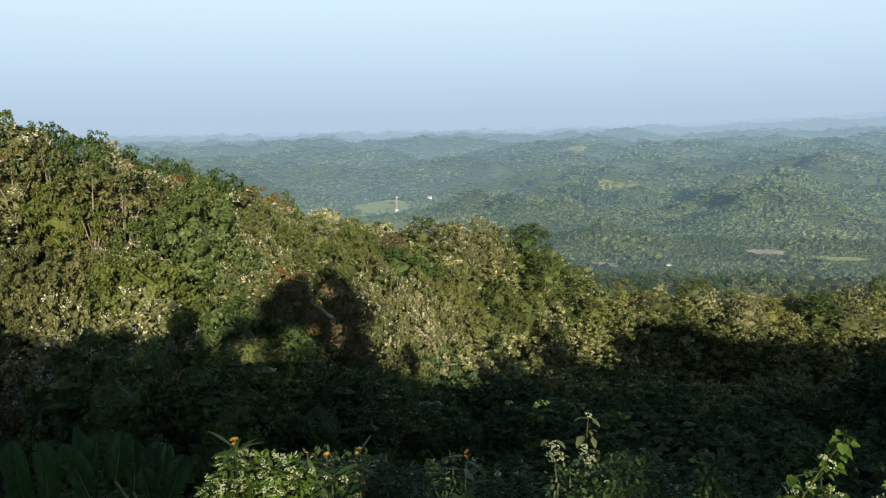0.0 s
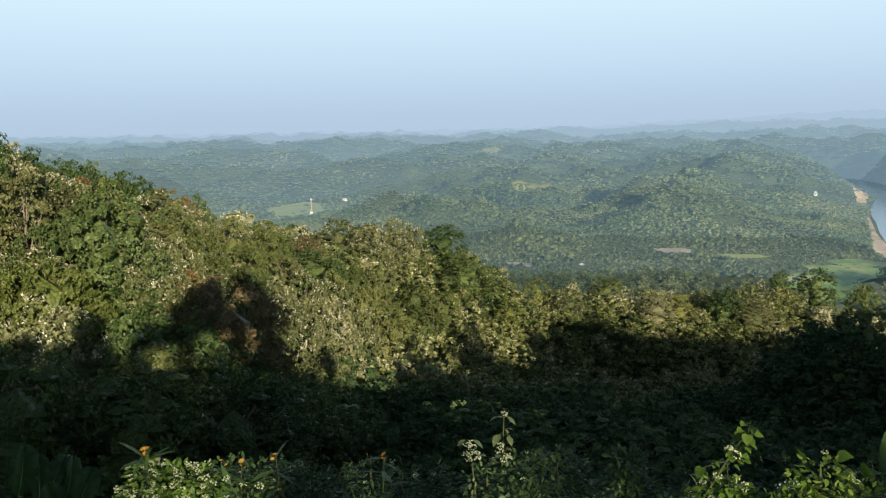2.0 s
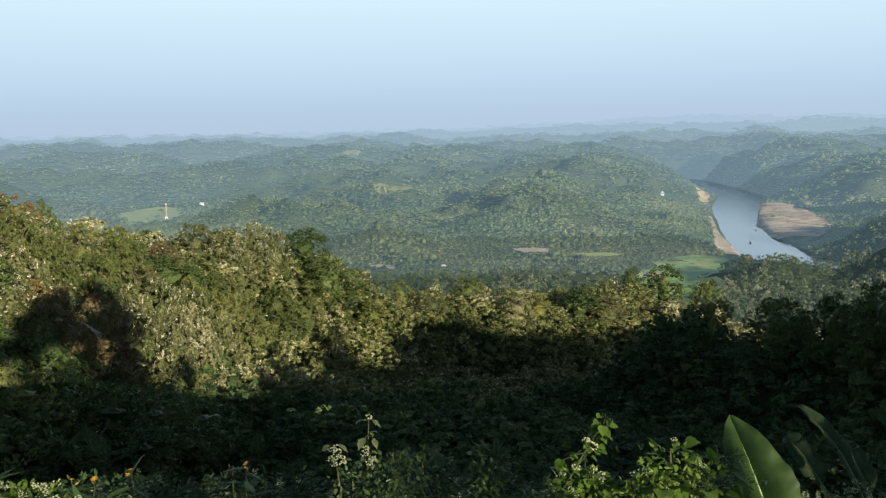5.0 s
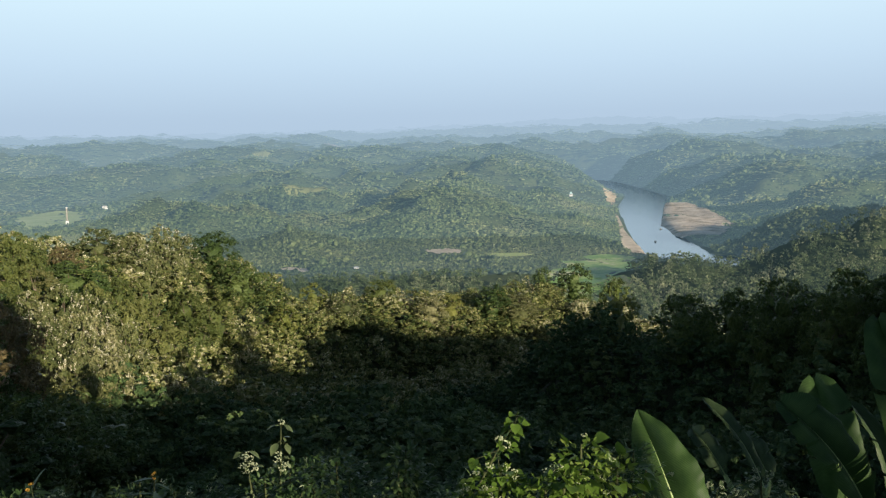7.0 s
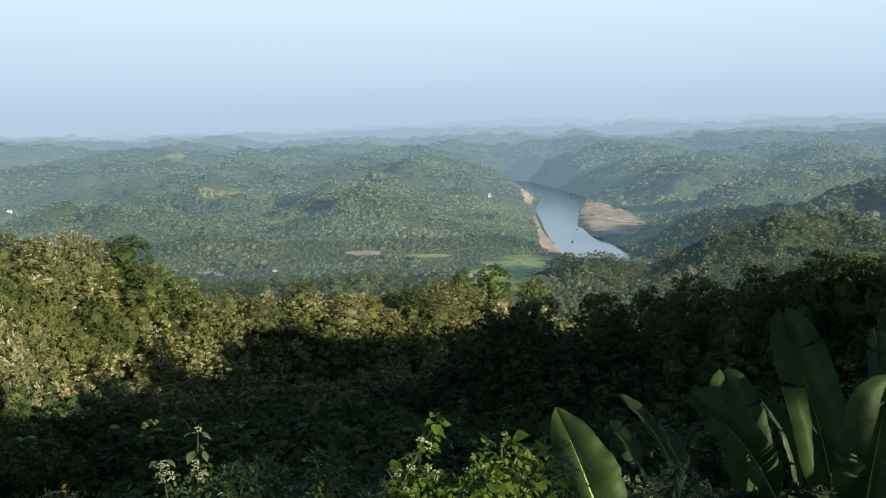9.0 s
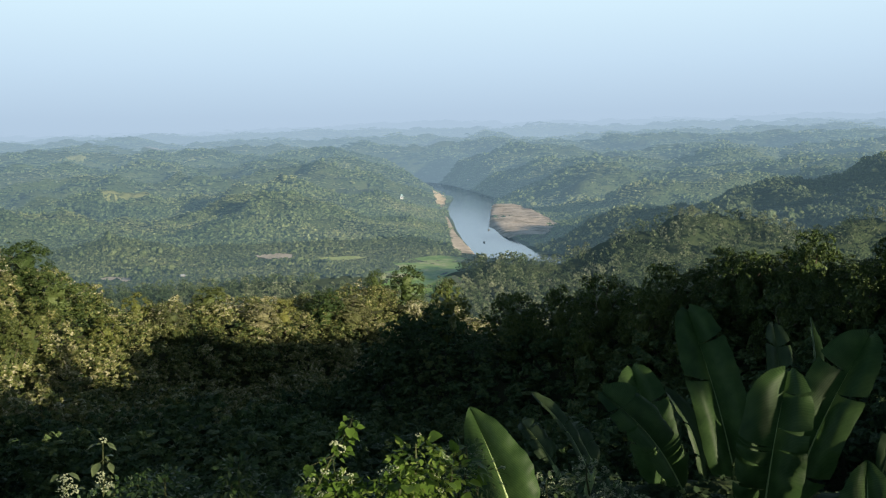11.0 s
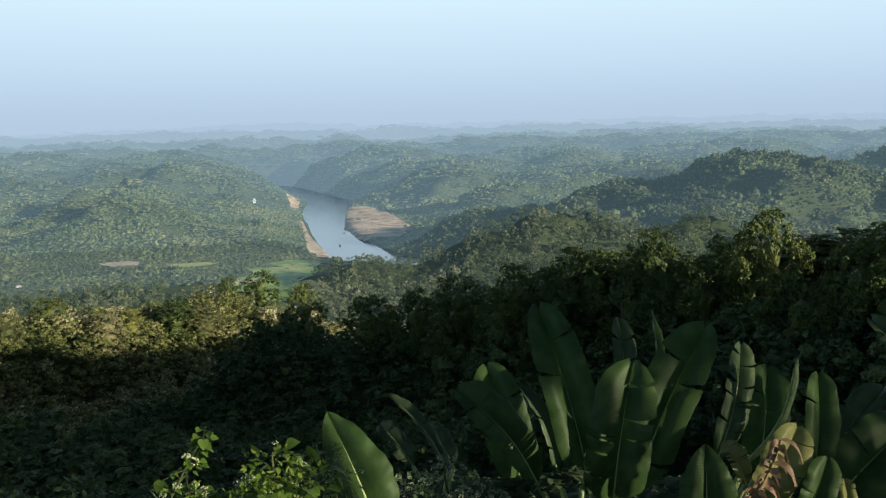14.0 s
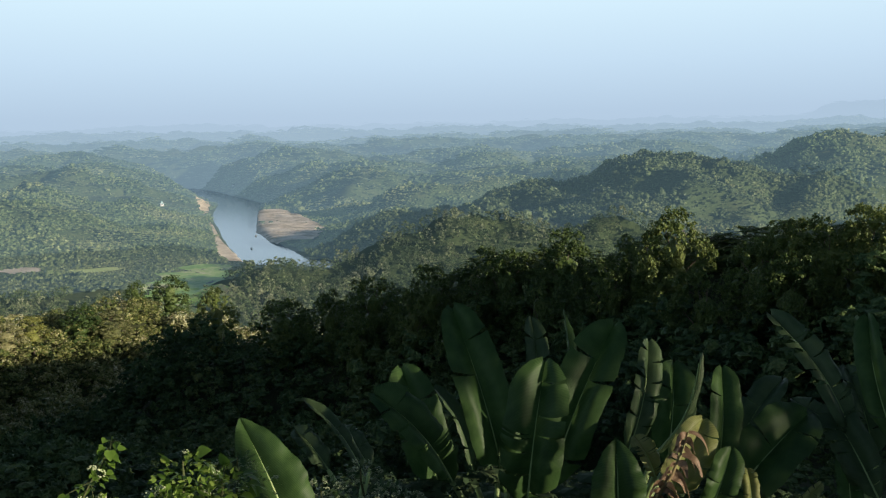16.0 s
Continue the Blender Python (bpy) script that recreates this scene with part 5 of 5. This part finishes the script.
def banana_plant(label, leaves, seed, foot, dead=()):
    """A plant: one sheathed stem, and stalks that carry the blades."""
    g = np.random.default_rng(seed)
    root = tagged(new("banana_plant"), label, "banana plant", "banana plants on the bank")
    fx, fy = foot
    gz = ground_at(fx, fy)
    ends = []
    for at, et, rt, ab, eb, rb, w, turn, tears, look_of in (*leaves, *dead):
        if look_of == "d":
            ends.append(dead_leaf(root, seen(at, et, rt), seen(ab, eb, rb), w, g))
        else:
            ends.append(banana_leaf(root, seen(at, et, rt), seen(ab, eb, rb), w, turn, tears, g, BLADES[look_of]))
    top = min(e.z for e in ends) - 0.35
    top = max(top, gz + 0.6)
    crown = Vector((fx, fy, top))
    part("stem", *tube([(fx, fy, gz - 0.3), (fx + 0.02, fy, gz + (top - gz) * 0.5), (fx, fy, top), (fx, fy, top + 0.12)], [0.16, 0.125, 0.095, 0.05], 12), STEM, root)
    for e in ends:
        bend = (crown + e) / 2 + Vector((0, 0, -0.06))
        part("stalk", *tube([tuple(crown), tuple(bend), tuple(e)], [0.035, 0.03, 0.025], 7), RIB, root)
    return root


CLUMP_A = [
    (-40.81, -15.56, 7.6, -45.57, -21.21, 7.6, 0.42, 38, 5, "g"),
    (-42.46, -14.21, 8.1, -44.74, -21.53, 7.9, 0.42, 5, 1, "g"),
    (-44.65, -15.39, 8.3, -46.89, -20.55, 8.0, 0.19, 50, 2, "p"),
    (-45.88, -10.47, 8.6, -49.18, -21.90, 8.1, 0.46, 12, 1, "g"),
    (-49.10, -15.72, 8.5, -48.57, -19.87, 8.1, 0.18, 60, 1, "p"),
    (-50.93, -11.19, 8.9, -51.24, -18.83, 8.3, 0.23, 15, 2, "p"),
    (-53.13, -10.76, 8.7, -52.20, -18.12, 8.2, 0.18, 48, 0, "g"),
    (-51.64, -13.95, 7.4, -50.47, -22.72, 7.3, 0.50, -6, 4, "g"),
    (-55.95, -11.50, 8.1, -51.97, -21.52, 7.8, 0.48, -14, 2, "g"),
]
CLUMP_B = [
    (-56.19, -18.62, 6.9, -56.35, -22.84, 6.8, 0.42, 4, 0, "g"),
    (-58.34, -12.49, 8.4, -56.91, -19.33, 8.0, 0.26, 25, 5, "p"),
    (-59.81, -13.75, 8.6, -59.40, -19.86, 8.2, 0.37, 10, 1, "g"),
    (-61.62, -13.40, 8.0, -58.41, -19.59, 7.9, 0.10, 66, 1, "p"),
    (-57.40, -18.23, 7.5, -58.63, -20.57, 7.4, 0.19, 30, 7, "y"),
]
CLUMP_C = [
    (-62.74, -13.95, 8.3, -62.32, -20.64, 8.0, 0.28, 20, 1, "g"),
    (-61.58, -17.06, 7.4, -59.56, -21.50, 7.3, 0.33, 12, 3, "y"),
    (-63.31, -18.66, 7.3, -61.94, -22.45, 7.2, 0.25, 15, 1, "g"),
    (-66.05, -14.25, 8.8, -63.09, -19.92, 8.2, 0.30, -25, 1, "p"),
    (-67.61, -16.19, 8.5, -63.03, -21.87, 7.9, 0.51, -10, 1, "g"),
    (-64.27, -19.69, 7.4, -64.52, -22.04, 7.3, 0.13, 20, 3, "y"),
]
CLUMP_D = [
    (-65.63, -10.49, 9.0, -70.38, -17.89, 8.7, 0.29, 38, 8, "p"),
    (-70.55, -10.42, 9.0, -72.41, -17.33, 8.6, 0.25, -20, 1, "g"),
    (-69.70, -13.31, 9.3, -71.42, -18.71, 8.8, 0.26, 20, 8, "p"),
    (-66.85, -15.41, 9.0, -70.65, -18.49, 8.6, 0.20, 35, 2, "p"),
    (-68.76, -15.66, 8.8, -71.64, -20.53, 8.4, 0.34, 10, 4, "p"),
    (-69.78, -18.28, 8.5, -70.20, -21.35, 8.4, 0.20, 5, 1, "g"),
    (-68.52, -20.07, 8.0, -66.80, -21.79, 7.9, 0.10, 20, 4, "y"),
    (-73.92, -11.51, 9.0, -72.72, -17.60, 8.6, 0.27, 12, 2, "g"),
]
CLUMP_E = [
    (-32.20, -16.85, 6.9, -35.20, -24.20, 6.6, 0.50, 10, 0, "g"),
]
CLUMP_G = [
    (-36.25, -15.79, 10.5, -39.80, -20.69, 10.0, 0.18, 42, 1, "p"),
    (-35.49, -17.61, 10.4, -37.50, -20.22, 10.1, 0.25, 20, 5, "p"),
    (-38.54, -17.69, 10.6, -40.18, -20.37, 10.2, 0.26, 20, 4, "p"),
]
CLUMP_F = [
    (22.93, -16.25, 18.50, 22.44, -19.35, 18.00, 0.41, 10, 0, "g"),
    (26.48, -16.63, 18.00, 25.91, -20.36, 18.00, 0.45, -10, 1, "g"),
    (24.97, -16.86, 17.50, 24.81, -20.55, 17.50, 0.44, 25, 1, "g"),
    (23.76, -17.23, 17.50, 22.44, -20.30, 17.50, 0.44, 15, 2, "g"),
    (21.89, -16.91, 18.00, 22.28, -20.33, 18.00, 0.34, -25, 0, "g"),
]
CLUMP_H = [
    (20.39, -16.90, 18.60, 20.92, -19.57, 18.20, 0.49, 10, 1, "g"),
    (19.64, -17.45, 18.60, 19.88, -20.35, 18.00, 0.32, 10, 2, "g"),
    (18.18, -17.69, 18.80, 19.25, -19.79, 18.20, 0.35, -20, 3, "g"),
    (17.71, -17.88, 18.40, 18.65, -20.52, 18.00, 0.32, 30, 1, "g"),
    (16.74, -18.65, 18.00, 17.91, -21.26, 17.80, 0.49, -10, 1, "g"),
    (19.24, -19.14, 17.60, 18.95, -21.44, 17.60, 0.44, 10, 4, "g"),
]
banana_plant("tall banana plant with broad dark green leaves, some torn", CLUMP_A, 1, seen(-48.5, -25, 7.9)[:2])
banana_plant("banana plant with wide upright green leaves", CLUMP_B, 2, seen(-57.0, -25, 7.7)[:2])
banana_plant("banana plant with torn green leaves and a dead brown leaf", CLUMP_C, 3, seen(-61.9, -25, 7.7)[:2], [(-60.62, -17.79, 7.0, -57.90, -22.75, 6.9, 0.22, 30, 15, "d")])
banana_plant("ragged banana plant with shredded grey green leaves", CLUMP_D, 4, seen(-72.0, -22, 8.5)[:2])
banana_plant("young banana plant with one broad bright leaf", CLUMP_E, 5, seen(-35.4, -28, 6.8)[:2])
banana_plant("small banana plant with narrow bluish leaves", CLUMP_G, 6, seen(-39.3, -24, 10.0)[:2])
banana_plant("dark green banana plant in the shade of the slope", CLUMP_F, 7, seen(23.4, -24, 17.9)[:2])
banana_plant("shaded banana plant with upright dark leaves", CLUMP_H, 8, seen(19.2, -24, 18.0)[:2])

# ---- flowering bushes and sprouts at the edge ----
BRIGHT = foliage("bright_bush_leaves", [(0.1, (0.075, 0.145, 0.022)), (0.5, (0.120, 0.210, 0.032)), (0.9, (0.200, 0.280, 0.060))], "object", 0.8, 0.4, 2.0)
DULL = foliage("dull_bush_leaves", [(0.1, (0.038, 0.080, 0.026)), (0.5, (0.064, 0.118, 0.038)), (0.9, (0.108, 0.160, 0.060))], "object", 0.8, 0.3, 2.0)
# Leaves of the sunlit shoots, with the sun's brightness put into their green.
SUNLIT_PALE = foliage("sunlit_pale_leaves", [(0.1, (0.10, 0.15, 0.06)), (0.5, (0.19, 0.24, 0.11)), (0.9, (0.36, 0.38, 0.24))], "object", 0.8, 0.3, 2.0)
WHITE = surface("white_florets", [(0.3, (0.30, 0.36, 0.19)), (0.7, (0.50, 0.54, 0.36))], 40, 0.8)
ORANGE = surface("orange_petals", [(0.3, (0.50, 0.25, 0.03)), (0.7, (0.66, 0.42, 0.07))], 40, 0.6)
TWIG = surface("green_twig", [(0.3, (0.035, 0.055, 0.018)), (0.7, (0.09, 0.10, 0.04))], 20, 0.8)


def leaf_template(kind):
    """Half outline of a leaf along its rib, as a folded blade: heart, oval or lance."""
    prof = {"heart": [(0.0, 0.0), (-0.06, 0.24), (0.12, 0.43), (0.38, 0.46), (0.68, 0.28), (0.88, 0.09)],
            "oval": [(0.0, 0.0), (0.15, 0.16), (0.38, 0.25), (0.62, 0.21), (0.85, 0.09)],
            "lance": [(0.0, 0.0), (0.2, 0.07), (0.45, 0.10), (0.7, 0.075), (0.9, 0.03)]}[kind]
    rib = [(max(0.0, x), 0, -0.10 * x * x) for x, _ in prof] + [(1, 0, -0.13)]
    v, f, n = list(rib), [], len(rib)
    for sgn in (1, -1):
        k0 = len(v)
        for x, y in prof:
            v.append((x, sgn * y, 0.28 * y - 0.12 * x * x))
        for i in range(len(prof) - 1):
            q = (i, k0 + i, k0 + i + 1, i + 1)
            q = q if sgn < 0 else q[::-1]
            f += [(q[0], q[1], q[2]), (q[0], q[2], q[3])]
        f.append((n - 2, k0 + len(prof) - 1, n - 1) if sgn < 0 else (n - 1, k0 + len(prof) - 1, n - 2))
    return np.array(v), np.array(f)


TEMPLATES = {k: leaf_template(k) for k in ("heart", "oval", "lance")}
LEAF_MESH = {(k, m.name): mesh_from(k + "_leaf", *TEMPLATES[k], m, smooth=True) for k in TEMPLATES for m in (BRIGHT, DULL, SUNLIT_PALE)}


def leaf_frame(at, out, size, g, hang=0.35):
    """A pose for one leaf: its stalk at a place, its tip outwards and hanging a little."""
    d = (Vector(out) + Vector(g.normal(0, 0.35, 3)) + Vector((0, 0, -hang))).normalized()
    up = Vector((0, 0, 1)) + Vector(g.normal(0, 0.4, 3))
    y = up.cross(d).normalized()
    z = d.cross(y)
    m = Matrix((d, y, z)).transposed().to_4x4()
    return Matrix.Translation(at) @ m @ Matrix.Diagonal((size, size, size, 1))


def many_leaves(kind, frames):
    tv, tf = TEMPLATES[kind]
    h = np.column_stack([tv, np.ones(len(tv))])
    return join([((h @ np.array(m).T)[:, :3], tf) for m in frames])


def single_leaf(root, kind, mat, m):
    ob = new("leaf", LEAF_MESH[(kind, mat.name)])
    ob.parent = root
    ob.matrix_local = m
    return ob


def floret_cluster(g, n=15):
    iv, jf = ICO[0]
    ps = g.normal(0, 1, (n, 3))
    ps = ps / np.linalg.norm(ps, axis=1, keepdims=True) * (1, 1, 0.6)
    return join([(p + iv * g.uniform(0.16, 0.32), jf) for p in ps])


g0 = np.random.default_rng(55)
CLUSTERS = [mesh_from("floret_cluster", *floret_cluster(g0), WHITE) for _ in range(3)]


def petal_head():
    """A small composite flower: a ring of petals round a domed middle."""
    v, f = [], []
    for ring, (n, ln, up) in enumerate(((11, 1.0, 0.25), (9, 0.7, 0.55))):
        for k in range(n):
            a, k0 = 2 * math.pi * (k + 0.5 * ring) / n, len(v)
            ca, sa = math.cos(a), math.sin(a)
            for x, y, z in ((0.15, 0, 0), (0.6, 0.17, up * 0.6), (ln, 0, up * 0.7), (0.6, -0.17, up * 0.6)):
                v.append((x * ca - y * sa, x * sa + y * ca, z))
            f += [(k0, k0 + 1, k0 + 2), (k0, k0 + 2, k0 + 3)]
    iv, jf = ICO[1]
    return join([(v, f), (iv * 0.3 + (0, 0, 0.2), jf)])


HEAD_MESH = mesh_from("flower_head", *petal_head(), ORANGE)


def attach(root, name, mesh, place, size, g, label=""):
    ob = new(name, mesh)
    ob.parent = root
    ob.matrix_local = Matrix.Translation(place) @ Euler(g.uniform(-0.6, 0.6, 3)).to_matrix().to_4x4() @ Matrix.Diagonal((size, size, size, 1))
    return tagged(ob, label) if label else ob


def bush(label, places, radius, n, size, kind, mat, seed, white=0, single=0, twigs=True):
    """A bush: twigs from one foot to lumps of foliage, with clusters of white florets on the outside."""
    g = np.random.default_rng(seed)
    root = tagged(new("bush"), label, "bush", "bushes along the edge")
    tops = [seen(*p) for p in places]
    mean = sum(tops, Vector()) / len(tops)
    foot = Vector((mean.x, mean.y, ground_at(mean.x, mean.y) - 0.2))
    stems = []
    frames, shell = [], []
    for t in tops:
        c = t - Vector((0, 0, radius * 0.9))
        stems.append(tube([tuple(foot), tuple((foot + c) / 2 + Vector((*g.normal(0, 0.08, 2), 0.1))), tuple(c), tuple(t - Vector((0, 0, radius * 0.2)))], [0.022, 0.016, 0.01, 0.004], 5))
        for _ in range(n):
            d = Vector(g.normal(0, 1, 3)).normalized()
            rad = radius * g.uniform(0.35, 1.0) ** 0.6
            at = c + Vector((d.x * rad, d.y * rad, d.z * rad * (0.9 if d.z > 0 else 1.8)))
            frames.append(leaf_frame(at, d, size * g.uniform(0.6, 1.3), g))
            shell.append((at, d, rad))
    part("stem", *join(stems), TWIG, root)
    part("foliage", *many_leaves(kind, frames), mat, root)
    outer = [x for x in shell if x[2] > radius * 0.75 and x[1].z > -0.3]
    for i in range(min(white, len(outer))):
        at, d, _ = outer[int(g.integers(len(outer)))]
        attach(root, "white_flower", CLUSTERS[i % 3], at + d * 0.02, g.uniform(0.014, 0.028), g, "tiny white florets")
    for i in range(min(single, len(outer))):
        at, d, _ = outer[int(g.integers(len(outer)))]
        single_leaf(root, "heart", mat, leaf_frame(at + d * 0.02, d + Vector((0, -0.6, 0)), size * g.uniform(1.4, 2.0), g, 0.6))
    return root


bush("low bush with yellow green leaves and many white florets", [(13.4, -18.5, 6.0), (11.8, -18.9, 5.9), (10.3, -19.2, 6.0), (12.6, -20.3, 5.8), (14.4, -19.9, 5.9)], 0.17, 300, 0.05, "oval", BRIGHT, 1, 120)
bush("green bush with a few white florets", [(8.5, -18.9, 6.2), (6.8, -19.2, 6.3), (5.0, -19.4, 6.1), (7.5, -20.4, 6.0), (3.4, -20.0, 6.0)], 0.20, 320, 0.05, "oval", DULL, 2, 30)
bush("dull green bush with narrow leaves", [(1.6, -19.9, 6.4), (-0.4, -19.4, 6.3), (-2.4, -20.1, 6.2), (-4.2, -20.2, 6.4)], 0.22, 300, 0.055, "lance", DULL, 3, 10)
bush("dark bush overgrown with creepers and pale florets", [(-8.0, -20.0, 6.5), (-9.6, -19.7, 6.5), (-11.0, -19.2, 6.5), (-12.6, -19.1, 6.5), (-10.3, -21.0, 6.2), (-13.4, -20.4, 6.4)], 0.25, 380, 0.048, "oval", DULL, 4, 10)
bush("dark bush with drooping leaves", [(-17.1, -19.0, 8.0), (-16.6, -20.2, 7.9), (-17.8, -20.6, 7.9)], 0.20, 200, 0.075, "oval", DULL, 5, 4)
bush("low bush with broad leaves in the shade", [(-19.6, -21.6, 6.6), (-14.8, -21.6, 6.8), (-20.8, -21.0, 6.4)], 0.25, 260, 0.06, "oval", DULL, 6, 6)
bush("bright green bush with heart shaped leaves and pale florets", [(-22.2, -20.3, 5.5), (-23.3, -20.2, 5.5), (-21.5, -21.4, 5.4), (-24.4, -20.9, 5.5)], 0.15, 170, 0.05, "oval", BRIGHT, 7, 20, 20)
bush("sunlit bush with heart shaped leaves and feathery tips", [(-28.5, -18.5, 5.5), (-29.5, -19.6, 5.5), (-27.4, -20.1, 5.4), (-30.8, -19.5, 5.6), (-28.5, -20.9, 5.3), (-26.2, -20.9, 5.4)], 0.17, 190, 0.05, "oval", BRIGHT, 8, 18, 50)
bush("feathery green bush beside a banana leaf", [(-31.8, -18.6, 5.9), (-32.6, -19.6, 5.9), (-31.2, -20.6, 5.8)], 0.17, 130, 0.06, "lance", DULL, 9, 8)
bush("bush with dense heads of white florets", [(-37.0, -20.7, 7.0), (-38.2, -21.4, 7.0), (-39.6, -19.8, 7.4)], 0.20, 160, 0.06, "oval", DULL, 10, 110)
bush("grey green bush topped with white florets", [(-41.4, -21.2, 6.9), (-42.4, -21.6, 6.8), (-40.6, -21.9, 6.8)], 0.17, 150, 0.06, "oval", DULL, 11, 130)


def sprout(label, path, leaves, kind, mat, seed, florets=(), filler=64):
    """A single shoot: one stem with leaves standing off it."""
    g = np.random.default_rng(seed)
    root = tagged(new("sprout"), label, "plant", "shoots along the edge")
    pts = [seen(*p) for p in path]
    foot = Vector((pts[0].x, pts[0].y, ground_at(pts[0].x, pts[0].y) - 0.1))
    line = [foot] + pts
    part("stem", *tube([tuple(p) for p in line], [0.009 - 0.006 * i / len(line) for i in range(len(line))], 6), TWIG, root)
    for k in range(filler):
        u = (len(pts) - 1.01) * g.uniform(0, 1) ** (1 if filler > 40 else 2.5)
        at = pts[int(u)].lerp(pts[int(u) + 1], u % 1)
        d = Vector((g.normal(), -0.4, g.normal() * 0.5)).normalized()
        single_leaf(root, kind, mat, leaf_frame(at + d * g.uniform(0.01, 0.07), d, g.uniform(0.028, 0.058), g, 0.3))
    for a, e, r, s in leaves:
        at = seen(a, e, r)
        near_pt = min(pts, key=lambda p: (p - at).length)
        d = at - near_pt
        d = (d + Vector((0, -0.05, 0))).normalized() if d.length > 0.02 else Vector(g.normal(0, 1, 3)).normalized()
        start = at - d * s * 0.4
        part("stalk", *tube([tuple(near_pt), tuple(start)], [0.003, 0.002], 4), TWIG, root)
        single_leaf(root, kind, mat, leaf_frame(start, d + Vector((0, -0.2, 0)), s * 0.75, g, 0.3))
    for i, (a, e, r) in enumerate(florets):
        attach(root, "white_flower", CLUSTERS[i % 3], seen(a, e, r), 0.028, g, "tiny white florets")
    return root


sprout("tall shoot with bright heart shaped leaves", [(-21.4, -22.1, 5.5), (-23.1, -19.3, 5.5), (-23.9, -18.1, 5.5), (-24.4, -17.2, 5.5)],
       [(-24.06, -17.0, 5.5, 0.072), (-24.94, -17.31, 5.45, 0.072), (-24.31, -17.92, 5.4, 0.094), (-24.67, -18.3, 5.45, 0.072), (-23.43, -17.79, 5.5, 0.065), (-21.28, -20.0, 5.45, 0.108), (-22.2, -19.5, 5.5, 0.079), (-23.0, -19.5, 5.4, 0.079), (-23.4, -19.0, 5.5, 0.072), (-24.4, -19.2, 5.5, 0.072), (-23.3, -21.2, 5.4, 0.086)],
       "heart", BRIGHT, 1, [(-23.2, -18.6, 5.45), (-23.7, -18.9, 5.45), (-22.6, -20.2, 5.4), (-21.6, -20.7, 5.4)])
sprout("pale shoot with a cream flower tip and broad leaves", [(-8.9, -21.5, 6.5), (-9.05, -19.4, 6.5), (-9.1, -18.2, 6.5), (-9.15, -17.2, 6.5)],
       [(-8.75, -18.55, 6.4, 0.17), (-9.6, -18.6, 6.4, 0.13), (-8.6, -17.45, 6.5, 0.12), (-9.65, -17.5, 6.5, 0.12), (-9.45, -17.9, 6.5, 0.12), (-9.9, -19.0, 6.5, 0.101), (-8.6, -19.5, 6.4, 0.101), (-9.3, -17.1, 6.5, 0.050)], "oval", SUNLIT_PALE, 2, [(-9.15, -17.1, 6.48), (-8.8, -19.3, 6.4), (-9.3, -19.6, 6.4), (-8.9, -19.0, 6.4), (-9.1, -19.9, 6.4)], 26)
sprout("shoot with a dense cluster of cream florets", [(-7.2, -21.5, 6.4), (-7.0, -19.9, 6.4), (-6.85, -18.8, 6.4)],
       [(-6.3, -18.7, 6.4, 0.11), (-7.5, -18.6, 6.4, 0.14), (-7.8, -19.5, 6.4, 0.086)], "oval", SUNLIT_PALE, 3, [(-6.7, -19.0, 6.35), (-7.1, -19.1, 6.35), (-6.9, -19.4, 6.35), (-7.3, -19.5, 6.35), (-6.6, -19.5, 6.35), (-7.0, -18.9, 6.35), (-7.4, -19.8, 6.35), (-6.8, -19.8, 6.35)], 20)


def marigold(label, a, e, r, seed, size=0.045):
    """A stalk with narrow drooping leaves under one orange flower head."""
    g = np.random.default_rng(seed)
    root = tagged(new("orange_flower"), label, "flower", "orange flowers along the edge")
    top = seen(a, e, r)
    foot = Vector((top.x + g.normal(0, 0.1), top.y, ground_at(top.x, top.y) - 0.1))
    bend = top - Vector((g.normal(0, 0.03), 0, 0.35))
    part("stem", *tube([tuple(foot), tuple(bend), tuple(top)], [0.007, 0.005, 0.003], 6), TWIG, root)
    attach(root, "flower_head", HEAD_MESH, top, size, g, "orange yellow flower head")
    attach(root, "flower_head", HEAD_MESH, top + Vector((g.normal(0, 0.03), 0, -0.03)), size * 0.7, g, "orange yellow flower head")
    for i in range(24):
        ang, up = g.uniform(0, 6.28), g.uniform(0.02, 0.45)
        single_leaf(root, "lance", DULL, leaf_frame(top - Vector((0, 0, up)), Vector((math.cos(ang), math.sin(ang), 0.3)), g.uniform(0.13, 0.22), g, 0.15))
    return root


for i, (a, e) in enumerate([(13.57, -17.92), (7.79, -19.2), (9.07, -19.05), (5.66, -18.98), (-1.28, -19.38), (3.8, -21.43), (5.47, -21.09)]):
    marigold("orange flower on a thin stalk with narrow drooping leaves", a, e, 6.0, 90 + i, 0.038 if i == 0 else 0.024)
